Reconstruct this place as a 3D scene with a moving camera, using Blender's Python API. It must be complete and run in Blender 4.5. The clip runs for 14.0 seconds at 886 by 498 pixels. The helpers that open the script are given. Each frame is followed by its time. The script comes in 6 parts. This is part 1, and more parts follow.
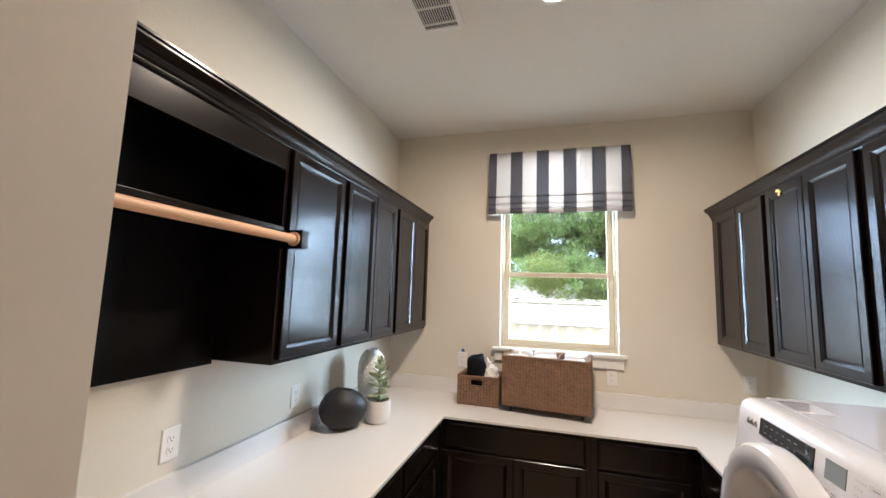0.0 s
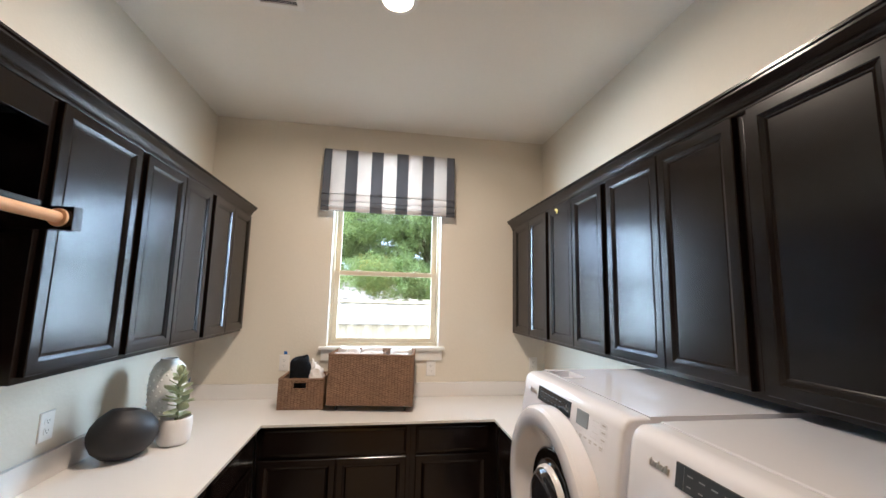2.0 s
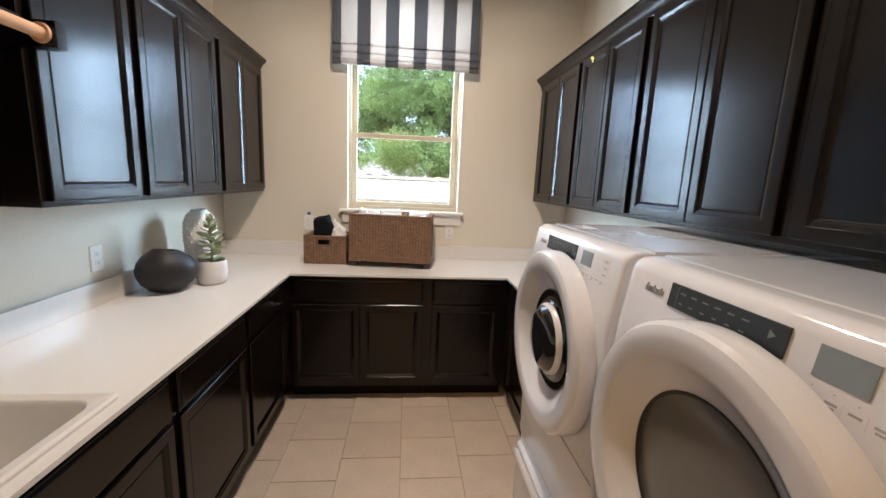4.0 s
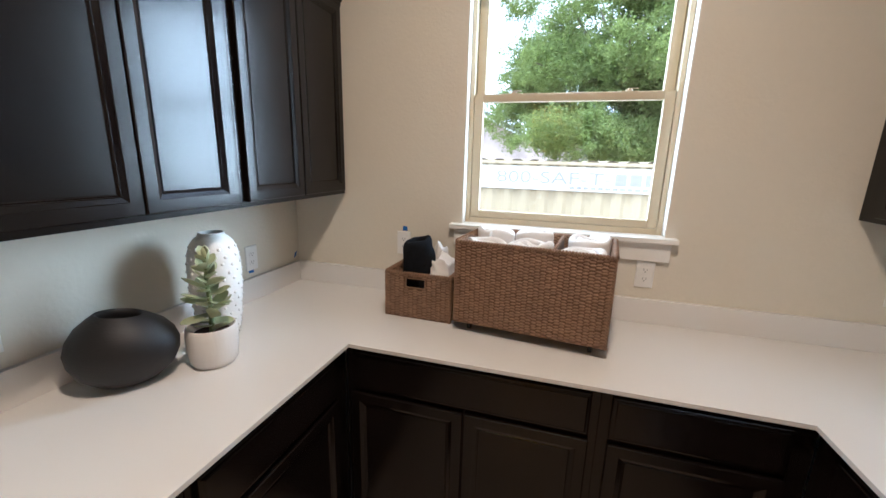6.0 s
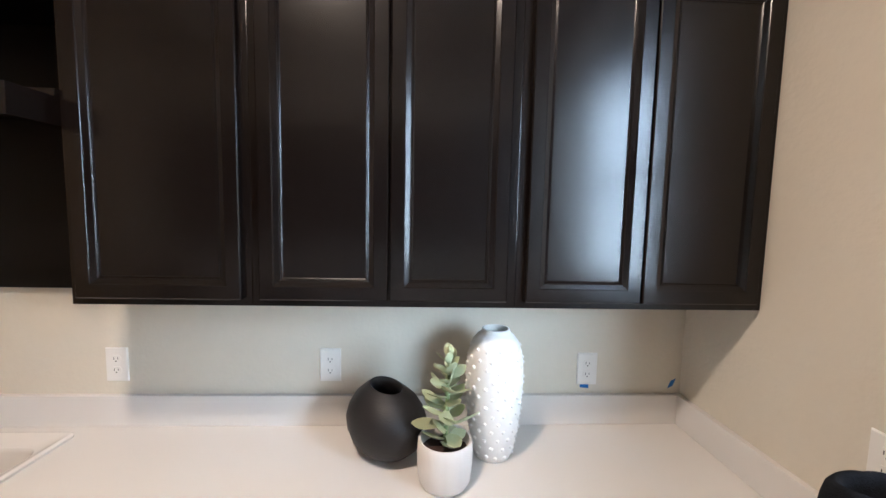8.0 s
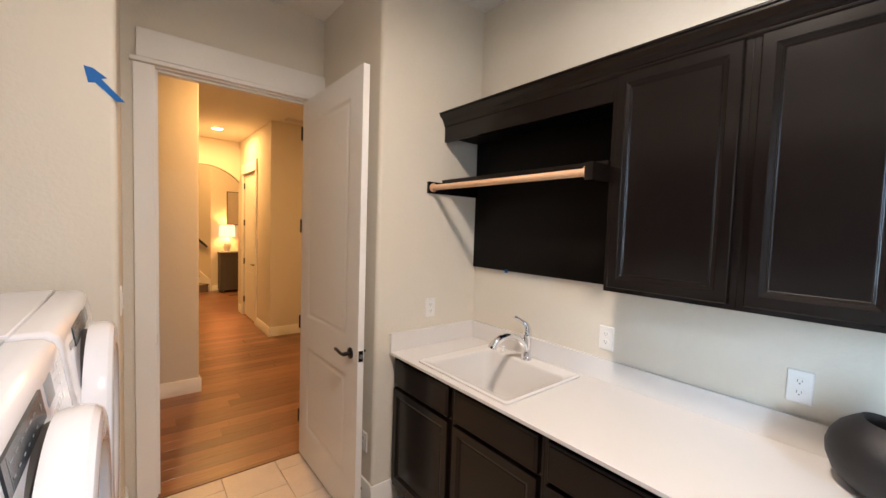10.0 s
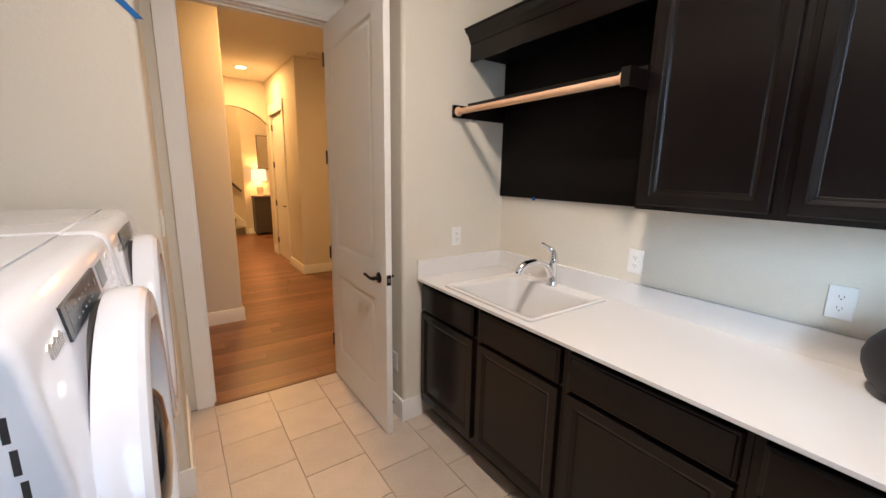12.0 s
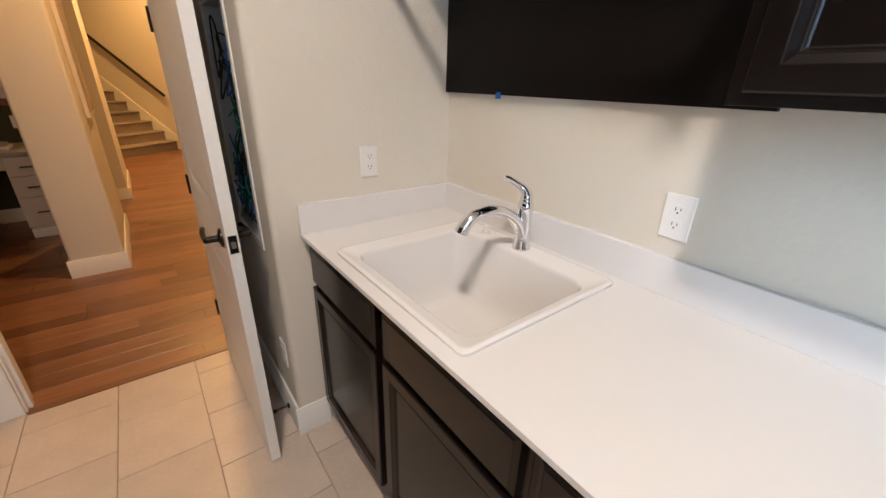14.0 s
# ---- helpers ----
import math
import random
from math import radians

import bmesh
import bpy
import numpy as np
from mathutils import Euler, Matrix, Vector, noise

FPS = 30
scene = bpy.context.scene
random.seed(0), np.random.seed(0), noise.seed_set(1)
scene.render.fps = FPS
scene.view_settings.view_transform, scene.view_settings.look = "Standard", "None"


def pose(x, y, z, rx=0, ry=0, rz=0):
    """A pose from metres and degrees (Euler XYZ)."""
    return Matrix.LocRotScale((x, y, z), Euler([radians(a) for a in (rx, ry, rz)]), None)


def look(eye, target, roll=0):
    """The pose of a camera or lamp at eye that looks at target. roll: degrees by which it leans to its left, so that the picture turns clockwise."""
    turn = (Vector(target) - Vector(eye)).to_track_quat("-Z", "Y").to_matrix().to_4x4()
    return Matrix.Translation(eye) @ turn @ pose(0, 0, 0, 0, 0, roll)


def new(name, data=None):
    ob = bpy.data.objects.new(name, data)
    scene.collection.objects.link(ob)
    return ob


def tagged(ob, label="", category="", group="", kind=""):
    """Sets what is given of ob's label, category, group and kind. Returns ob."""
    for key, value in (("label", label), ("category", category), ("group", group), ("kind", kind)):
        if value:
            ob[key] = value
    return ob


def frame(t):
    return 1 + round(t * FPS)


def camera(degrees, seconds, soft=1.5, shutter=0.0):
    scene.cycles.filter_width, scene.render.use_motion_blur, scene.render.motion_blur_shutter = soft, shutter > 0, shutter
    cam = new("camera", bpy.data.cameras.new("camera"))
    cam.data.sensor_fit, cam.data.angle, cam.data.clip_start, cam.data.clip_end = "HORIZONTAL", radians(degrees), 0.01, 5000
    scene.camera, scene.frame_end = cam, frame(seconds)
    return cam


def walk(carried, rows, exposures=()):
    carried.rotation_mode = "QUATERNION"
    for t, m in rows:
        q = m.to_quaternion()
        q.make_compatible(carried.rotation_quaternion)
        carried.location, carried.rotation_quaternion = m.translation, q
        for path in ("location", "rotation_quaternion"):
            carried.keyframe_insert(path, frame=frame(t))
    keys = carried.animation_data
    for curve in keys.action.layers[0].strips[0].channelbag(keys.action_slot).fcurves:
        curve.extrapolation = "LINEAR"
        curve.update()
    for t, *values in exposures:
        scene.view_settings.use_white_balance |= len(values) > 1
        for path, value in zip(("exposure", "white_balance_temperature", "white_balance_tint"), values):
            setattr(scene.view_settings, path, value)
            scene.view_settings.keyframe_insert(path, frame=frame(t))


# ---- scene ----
cam = camera(97.6, 14.0)
PATH = [
    (0, (-0.093, 0.109, 1.696), (-0.642, 2.019, 1.92), 1.8),
    (0.5, (-0.085, 0.099, 1.74), (-0.41, 2.059, 1.976), 1.5),
    (1, (-0.09, 0.098, 1.718), (-0.145, 2.079, 1.984), 1.5),
    (1.5, (-0.097, 0.087, 1.695), (0.067, 2.061, 1.971), 1.4),
    (2, (-0.107, 0.086, 1.672), (0.2, 2.046, 1.926), 1.3),
    (2.5, (-0.106, 0.078, 1.619), (0.249, 2.04, 1.785), 1.3),
    (3, (-0.074, 0.024, 1.564), (0.265, 1.995, 1.566), 1.4),
    (3.2, (-0.063, 0.001, 1.536), (0.259, 1.973, 1.461), 1.4),
    (5.3, (-0.031, 0.84, 1.531), (-0.24, 2.752, 0.981), 2.1),
    (5.5, (-0.044, 1.008, 1.564), (-0.337, 2.909, 1.018), 1.3),
    (6, (-0.071, 1.445, 1.583), (-0.62, 3.315, 1.133), 1.5),
    (6.5, (-0.098, 1.874, 1.623), (-0.962, 3.642, 1.27), 1.4),
    (7, (-0.186, 2.18, 1.637), (-1.492, 3.672, 1.377), 1.3),
    (7.5, (-0.227, 2.31, 1.659), (-1.97, 3.268, 1.456), 1.4),
    (8, (-0.107, 2.292, 1.649), (-2.097, 2.387, 1.472), 1.2),
    (8.5, (0.117, 2.192, 1.644), (-1.769, 1.541, 1.502), 1.3),
    (9, (0.321, 2.169, 1.662), (-1.305, 1.011, 1.547), 1.3),
    (9.2, (0.382, 2.178, 1.667), (-1.144, 0.888, 1.577), 1.4),
    (11.3, (0.4, 2.247, 1.56), (-0.695, 0.585, 1.367), 1.1),
    (11.5, (0.396, 2.248, 1.556), (-0.706, 0.598, 1.306), 1.0),
    (12, (0.383, 2.234, 1.525), (-0.737, 0.622, 1.142), 1.0),
    (12.5, (0.309, 2.193, 1.505), (-0.83, 0.633, 0.988), 1.1),
    (13, (0.129, 2.072, 1.483), (-1.024, 0.563, 0.856), 1.2),
    (13.5, (-0.129, 1.875, 1.466), (-1.271, 0.399, 0.749), 1.4),
    (14, (-0.383, 1.644, 1.421), (-1.508, 0.192, 0.631), 1.7),
]
EXPOSURES = [(0.0, 1.6, 4600, 8), (5.2, 1.42, 4600, 8), (6.3, 1.04, 4650, 9), (7.2, 0.75, 4750, 10), (7.8, 1.32, 4700, 11), (8.6, 1.85, 4700, 11), (11.4, 1.7, 4550, 9), (14.0, 1.76, 4500, 9)]
walk(cam, [(t, look(eye, target, roll)) for t, eye, target, roll in PATH], EXPOSURES)

# ---------------------------------------------------------------- world, sun, lamps
world = bpy.data.worlds.new("sky")
scene.world = world
world.use_nodes = True
wn = world.node_tree
sky = wn.nodes.new("ShaderNodeTexSky")
sky.sky_type = "NISHITA"
sky.sun_disc = False
sky.sun_elevation, sky.sun_rotation = radians(72), radians(211)
sky.air_density, sky.dust_density, sky.ozone_density = 1.0, 2.5, 1.0
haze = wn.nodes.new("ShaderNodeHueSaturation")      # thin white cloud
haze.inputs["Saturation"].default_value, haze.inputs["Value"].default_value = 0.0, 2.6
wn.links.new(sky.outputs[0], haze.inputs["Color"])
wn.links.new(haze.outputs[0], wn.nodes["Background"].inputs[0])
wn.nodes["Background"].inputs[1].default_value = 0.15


def lamp(name, kind, m, power, colour, size=0.1, spread=180):
    d = bpy.data.lights.new(name, kind)
    d.energy, d.color = power, colour
    if kind == "AREA":
        d.shape, d.size, d.spread = "DISK", size, radians(spread)
    elif kind == "SUN":
        d.angle = radians(size)
    else:
        d.shadow_soft_size = size
    ob = new(name, d)
    ob.matrix_world = m
    return ob


lamp("sun", "SUN", look((-3, -5, 18), (0, 0, 0)), 2.6, (1, 0.95, 0.87), 3)
WARM = (1.0, 0.66, 0.37)
AMBER = (1.0, 0.43, 0.075)
lamp("can_lamp", "AREA", pose(-0.085, 1.762, 3.048), 17.5, WARM, 0.19, 172)
DAY = (0.97, 1.0, 0.87)         # lamps added out of view to either side of the window, boosting daylight indoors
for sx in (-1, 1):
    day = lamp("window_fill_lamp", "AREA", look((-0.07 + 2.5 * sx, 4.75, 1.95), (-0.07 - 0.3 * sx, 3.1, 1.60)), 178, DAY, 2.4)
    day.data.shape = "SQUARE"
lamp("hall_can_lamp", "AREA", pose(-0.65, -4.73, 3.048), 14, AMBER, 0.13)
lamp("hall_can_lamp", "AREA", pose(-0.65, -1.55, 3.048), 13, AMBER, 0.13)
lamp("table_lamp_bulb", "POINT", pose(-1.33, -7.9, 1.42), 6, AMBER, 0.05)
# unseen lamp without a fitting, added to brighten the stair hall
lamp("stair_fill_lamp", "AREA", pose(-0.35, -7.0, 3.9), 32, AMBER, 0.15)

# ---------------------------------------------------------------- materials


def material(name, colour, rough=0.5, metal=0.0, vary=0.06, scale=6.0, grain=60.0, bump=0.0, bump_scale=200.0,
             rough_vary=0.08, coat=0.0, random_piece=0.0, stretch=(1, 1, 1), spec=0.5, fine=0.5):
    """Principled paint with blotches, grain and fine relief at real size."""
    m = bpy.data.materials.new(name)
    m.use_nodes = True
    t = m.node_tree
    p = t.nodes["Principled BSDF"]
    p.inputs["Metallic"].default_value = metal
    p.inputs["Coat Weight"].default_value = coat
    p.inputs["Coat Roughness"].default_value = 0.12
    p.inputs["Specular IOR Level"].default_value = spec
    co = t.nodes.new("ShaderNodeTexCoord")
    mp = t.nodes.new("ShaderNodeMapping")
    mp.inputs["Scale"].default_value = stretch
    t.links.new(co.outputs["Object"], mp.inputs[0])

    def tex(sc, detail):
        n = t.nodes.new("ShaderNodeTexNoise")
        n.inputs["Scale"].default_value, n.inputs["Detail"].default_value = sc, detail
        t.links.new(mp.outputs[0], n.inputs["Vector"])
        return n.outputs["Fac"]

    def maths(op, a, b):
        n = t.nodes.new("ShaderNodeMath")
        n.operation = op
        for i, v in enumerate((a, b)):
            if isinstance(v, (int, float)):
                n.inputs[i].default_value = v
            else:
                t.links.new(v, n.inputs[i])
        return n.outputs[0]

    big, small = tex(scale, 3), tex(grain, 2)
    mix = maths("ADD", maths("MULTIPLY", big, 1 - fine), maths("MULTIPLY", small, fine))
    level = maths("ADD", maths("MULTIPLY", maths("SUBTRACT", mix, 0.5), 4 * vary), 1.0)
    if random_piece:
        info = t.nodes.new("ShaderNodeObjectInfo")
        level = maths("MULTIPLY", level, maths("ADD", maths("MULTIPLY", maths("SUBTRACT", info.outputs["Random"], 0.5), 2 * random_piece), 1.0))
    sc = t.nodes.new("ShaderNodeVectorMath")
    sc.operation = "SCALE"
    sc.inputs[0].default_value = colour
    t.links.new(level, sc.inputs["Scale"])
    t.links.new(sc.outputs[0], p.inputs["Base Color"])
    t.links.new(maths("ADD", maths("MULTIPLY", maths("SUBTRACT", big, 0.5), 2 * rough_vary), rough), p.inputs["Roughness"])
    if bump:
        b = t.nodes.new("ShaderNodeBump")
        b.inputs["Strength"].default_value, b.inputs["Distance"].default_value = 0.6, bump
        t.links.new(tex(bump_scale, 3), b.inputs["Height"])
        t.links.new(b.outputs[0], p.inputs["Normal"])
    return m


def glow(name, colour, strength):
    m = bpy.data.materials.new(name)
    m.use_nodes = True
    p = m.node_tree.nodes["Principled BSDF"]
    p.inputs["Base Color"].default_value = (*colour, 1)
    p.inputs["Emission Color"].default_value = (*colour, 1)
    p.inputs["Emission Strength"].default_value = strength
    return m


def clear_glass(name, tint=(1, 1, 1), rough=0.0):
    m = bpy.data.materials.new(name)
    m.use_nodes = True
    p = m.node_tree.nodes["Principled BSDF"]
    p.inputs["Base Color"].default_value = (*tint, 1)
    p.inputs["Roughness"].default_value = rough
    p.inputs["Transmission Weight"].default_value = 1
    p.inputs["IOR"].default_value = 1.45
    return m


PAINT = material("cream_wall_paint", (0.70, 0.65, 0.545), 0.75, vary=0.02, scale=1.5, grain=40, bump=0.0017, bump_scale=75)
CEIL = material("ceiling_paint", (0.82, 0.79, 0.72), 0.85, vary=0.02, scale=1.2, bump=0.0012, bump_scale=90)
TRIM = material("white_trim_paint", (0.82, 0.80, 0.75), 0.35, vary=0.02, scale=3, bump=0.0004, bump_scale=60)
ESPRESSO = material("espresso_cabinet_paint", (0.0058, 0.0040, 0.0034), 0.21, vary=0.18, scale=3, grain=30, rough_vary=0.03,
                    bump=0.0002, bump_scale=25, stretch=(1, 1, 0.12), spec=0.34)
# darker, duller espresso: shade of the recesses put into the colour
ESPRESSO_SHADED = material("espresso_shaded_recess", (0.0035, 0.0028, 0.0025), 0.45, spec=0.15, vary=0.15, scale=3, grain=30, stretch=(1, 1, 0.15))
COUNTER = material("white_solid_counter", (0.76, 0.735, 0.705), 0.20, vary=0.004, scale=2, grain=500, rough_vary=0.01)
PORCELAIN = material("white_sink_acrylic", (0.78, 0.755, 0.72), 0.14, vary=0.01, rough_vary=0.03)
TILE = material("beige_ceramic_tile", (0.54, 0.455, 0.365), 0.36, vary=0.11, scale=7, grain=60, random_piece=0.06, bump=0.0006, bump_scale=30, fine=0.35)
GROUT = material("taupe_grout", (0.36, 0.295, 0.23), 0.9, vary=0.1, bump=0.001, bump_scale=300)
WOOD = material("oak_floor_board", (0.215, 0.103, 0.040), 0.33, vary=0.32, scale=5, grain=38, random_piece=0.25, bump=0.0007, bump_scale=40,
                stretch=(0.15, 1.6, 1), rough_vary=0.1)
CHROME = material("polished_chrome", (0.86, 0.86, 0.88), 0.06, 1.0, vary=0.0, rough_vary=0.02)
NICKEL = material("brushed_nickel", (0.6, 0.58, 0.55), 0.3, 1.0, vary=0.03)
BRONZE = material("dark_bronze", (0.03, 0.026, 0.023), 0.35, 0.8, vary=0.1)
ENAMEL = material("white_enamel", (0.69, 0.71, 0.775), 0.08, vary=0.008, rough_vary=0.02, coat=0.5)
GREYPLASTIC = material("light_grey_plastic", (0.62, 0.62, 0.63), 0.3, vary=0.02)
DARKPANEL = material("dark_control_panel", (0.03, 0.037, 0.045), 0.25, vary=0.05)
SCREEN = material("grey_blue_display", (0.22, 0.26, 0.30), 0.2, vary=0.03)
INK = material("grey_printing", (0.33, 0.33, 0.34), 0.5)
LIGHTINK = material("pale_printing", (0.16, 0.18, 0.20), 0.5)
RUBBER = material("black_rubber", (0.02, 0.02, 0.021), 0.55, vary=0.1)
SMOKE = material("smoked_door_glass", (0.012, 0.012, 0.014), 0.05, rough_vary=0.01, coat=0.5)
GREYGLASS = material("grey_door_bowl", (0.16, 0.155, 0.145), 0.22, vary=0.04)
PLASTIC = material("white_outlet_plastic", (0.82, 0.80, 0.76), 0.3, vary=0.01)
SLOT = material("outlet_slot_dark", (0.05, 0.045, 0.04), 0.7)
TAPE = material("blue_painters_tape", (0.02, 0.13, 0.46), 0.7, vary=0.1, grain=200)
YTAPE = material("yellow_tape", (0.62, 0.50, 0.12), 0.7, vary=0.1)
PINE = material("pale_rod_wood", (0.66, 0.42, 0.24), 0.45, vary=0.16, scale=4, grain=30, stretch=(3, 0.4, 3), bump=0.0004, bump_scale=60)
VINYL = material("tan_window_vinyl", (0.56, 0.48, 0.33), 0.4, vary=0.03)
GLASS = clear_glass("window_glass")
STRIPE_D = material("charcoal_fabric", (0.15, 0.145, 0.148), 0.9, vary=0.12, grain=500, bump=0.0006, bump_scale=900)
STRIPE_W = material("white_fabric", (0.60, 0.535, 0.48), 0.9, vary=0.04, grain=500, bump=0.0006, bump_scale=900)

# ---------------------------------------------------------------- building helpers
EYE4 = Matrix.Identity(4)


def box(bm, x0, x1, y0, y1, z0, z1, bevel=0.0):
    vs = [bm.verts.new(p) for p in ((x0, y0, z0), (x1, y0, z0), (x1, y1, z0), (x0, y1, z0),
                                    (x0, y0, z1), (x1, y0, z1), (x1, y1, z1), (x0, y1, z1))]
    fs = [bm.faces.new([vs[i] for i in q]) for q in ((3, 2, 1, 0), (4, 5, 6, 7), (0, 1, 5, 4), (1, 2, 6, 5), (2, 3, 7, 6), (3, 0, 4, 7))]
    if bevel:
        es = {e for f in fs for e in f.edges}
        bmesh.ops.bevel(bm, geom=list(es), offset=bevel, segments=2, affect="EDGES", profile=0.6)
        bm.normal_update()
        for f in bm.faces:
            f.smooth = max(abs(v) for v in f.normal) > 0.9999      # marks the flat sides, see mesh_of
    return bm


def cuboid(*a, bevel=0.0):
    return box(bmesh.new(), *a, bevel=bevel)


def prism(bm, pts, z0, z1):
    """A plan polygon (anticlockwise) raised from z0 to z1."""
    lo = [bm.verts.new((x, y, z0)) for x, y in pts]
    hi = [bm.verts.new((x, y, z1)) for x, y in pts]
    n = len(pts)
    bm.faces.new(lo[::-1])
    bm.faces.new(hi)
    for i in range(n):
        bm.faces.new((lo[i], lo[(i + 1) % n], hi[(i + 1) % n], hi[i]))
    return bm


def sweep_profile(bm, pts, a, b, out, up=(0, 0, 1)):
    """A closed profile of (out, up) pairs extruded from a to b."""
    a, b, out, up = Vector(a), Vector(b), Vector(out), Vector(up)
    r0 = [bm.verts.new(a + out * u + up * v) for u, v in pts]
    r1 = [bm.verts.new(b + out * u + up * v) for u, v in pts]
    n = len(pts)
    for i in range(n):
        bm.faces.new((r0[i], r0[(i + 1) % n], r1[(i + 1) % n], r1[i]))
    bm.faces.new(r0[::-1])
    bm.faces.new(r1)
    return bm


def rings(bm, loops, cap0=True, cap1=True, close=True):
    """Skin a row of loops of points of equal length."""
    rows = [[bm.verts.new(p) for p in l] for l in loops]
    n = len(rows[0])
    for a, b in zip(rows, rows[1:]):
        for i in range(n if close else n - 1):
            bm.faces.new((a[i], a[(i + 1) % n], b[(i + 1) % n], b[i]))
    if cap0:
        bm.faces.new(rows[0][::-1])
    if cap1:
        bm.faces.new(rows[-1])
    return bm


def lathe(bm, profile, centre=(0, 0, 0), axis="z", seg=40, cap0=True, cap1=True, sx=1.0, sy=1.0):
    """Profile of (radius, height) turned about an axis through centre."""
    c = Vector(centre)
    loops = []
    for r, h in profile:
        l = []
        for i in range(seg):
            a = 2 * math.pi * i / seg
            u, v = r * math.cos(a) * sx, r * math.sin(a) * sy
            p = {"z": (u, v, h), "x": (h, u, v), "y": (v, h, u)}[axis]
            l.append(c + Vector(p))
        loops.append(l)
    return rings(bm, loops, cap0, cap1)


def tube(bm, path, r, seg=10, cap=True):
    """A round tube along points; r is one radius or one for each point."""
    path = [Vector(p) for p in path]
    rad = r if isinstance(r, (list, tuple)) else [r] * len(path)
    loops, side = [], None
    for i, p in enumerate(path):
        d = (path[min(i + 1, len(path) - 1)] - path[max(i - 1, 0)]).normalized()
        if side is None:
            side = d.orthogonal().normalized()
        side = (side - d * side.dot(d)).normalized()
        up = d.cross(side)
        loops.append([p + rad[i] * (math.cos(2 * math.pi * k / seg) * side + math.sin(2 * math.pi * k / seg) * up) for k in range(seg)])
    return rings(bm, loops, cap, cap)


def smooth_path(pts, n=8):
    """Catmull-Rom through points."""
    pts = [Vector(p) for p in pts]
    q = [pts[0]] + pts + [pts[-1]]
    out = []
    for i in range(1, len(q) - 2):
        for k in range(n):
            t = k / n
            a, b, c, d = q[i - 1], q[i], q[i + 1], q[i + 2]
            out.append(0.5 * ((2 * b) + (c - a) * t + (2 * a - 5 * b + 4 * c - d) * t * t + (3 * b - a - 3 * c + d) * t ** 3))
    return out + [pts[-1]]


def rect_loop(u0, u1, v0, v1, h, inset):
    return [(u0 + inset, h, v0 + inset), (u1 - inset, h, v0 + inset), (u1 - inset, h, v1 - inset), (u0 + inset, h, v1 - inset)]


def rounded_rect(cx, cy, w, d, r, z, seg=5):
    out = []
    for k, (sx, sy) in enumerate(((1, 1), (-1, 1), (-1, -1), (1, -1))):
        for i in range(seg + 1):
            a = math.pi / 2 * (k + i / seg)
            out.append((cx + sx * (w / 2 - r) + r * math.cos(a), cy + sy * (d / 2 - r) + r * math.sin(a), z))
    return out


def panelled(bm, w, h, steps, m):
    """A slab w by h whose front follows (inset, height) steps; local y points out of the front."""
    loops = [[m @ Vector(p) for p in rect_loop(0, w, 0, h, y, i)] for i, y in steps]
    return rings(bm, loops, True, True)


def mesh_of(name, bm, mats, angle=35):
    bmesh.ops.recalc_face_normals(bm, faces=bm.faces)
    me = bpy.data.meshes.new(name)
    bm.to_mesh(me)
    bm.free()
    for m in (mats if isinstance(mats, (list, tuple)) else [mats]):
        me.materials.append(m)
    soft = [not p.use_smooth for p in me.polygons]
    me.polygons.foreach_set("use_smooth", [True] * len(soft))
    me.set_sharp_from_angle(angle=radians(angle))
    me.polygons.foreach_set("use_smooth", soft)
    return me


def thing(name, base, label="", category="", group="", kind=""):
    ob = new(name)
    ob.empty_display_size = 0.1
    ob.matrix_basis = Matrix.Translation(base)
    return tagged(ob, label, category, group, kind)


def part(name, bm, mats, parent, label="", angle=35):
    ob = new(name, mesh_of(name, bm, mats, angle))
    ob.parent = parent
    ob.matrix_parent_inverse = parent.matrix_basis.inverted() if parent.parent is None else EYE4
    return tagged(ob, label)


def solo(name, bm, mats, base, label="", category="", group="", kind="", angle=35):
    bmesh.ops.translate(bm, verts=bm.verts, vec=-Vector(base))
    ob = new(name, mesh_of(name, bm, mats, angle))
    ob.location = base
    return tagged(ob, label, category, group, kind)


def structure(name, bm, mats, label="", category="", angle=35):
    return solo(name, bm, mats, (0, 0, 0), label, category, kind="structure", angle=angle)


# ---------------------------------------------------------------- the plan
XL, XR, YB, ZC = -1.43, 1.265, 3.23, 3.06     # laundry side walls, window wall, ceiling
YS, YSR = 0.305, 0.25                          # short walls beside sink and dryer
PL, PR = -0.675, 0.435                         # sides of the passage to the door
YD, YH = -0.52, -0.635                         # both faces of the door wall
DL, DR, DT = -0.575, 0.285, 2.475              # door opening
TOP = 0.91                                     # counter height


def bullnose(cx, cy, r, a0, a1, n=6):
    return [(cx + r * math.cos(radians(a0 + (a1 - a0) * i / n)), cy + r * math.sin(radians(a0 + (a1 - a0) * i / n))) for i in range(n + 1)]


# window wall with its opening
WX0, WX1, WZ0, WZ1 = -0.505, 0.368, 1.272, 2.80
bm = bmesh.new()
box(bm, XL - 0.12, WX0, YB, YB + 0.16, -0.05, ZC)
box(bm, WX1, XR + 0.12, YB, YB + 0.16, -0.05, ZC)
box(bm, WX0, WX1, YB, YB + 0.16, -0.05, WZ0)
box(bm, WX0, WX1, YB, YB + 0.16, WZ1, ZC)
structure("wall_north", bm, PAINT, "cream painted textured wall with the window opening", "wall")
structure("wall_west", cuboid(XL - 0.12, XL, YS, YB, -0.05, ZC), PAINT, "cream painted wall behind the sink counter", "wall")
structure("wall_east", cuboid(XR, XR + 0.12, YSR, YB, -0.05, ZC), PAINT, "cream painted wall behind washer and dryer", "wall")

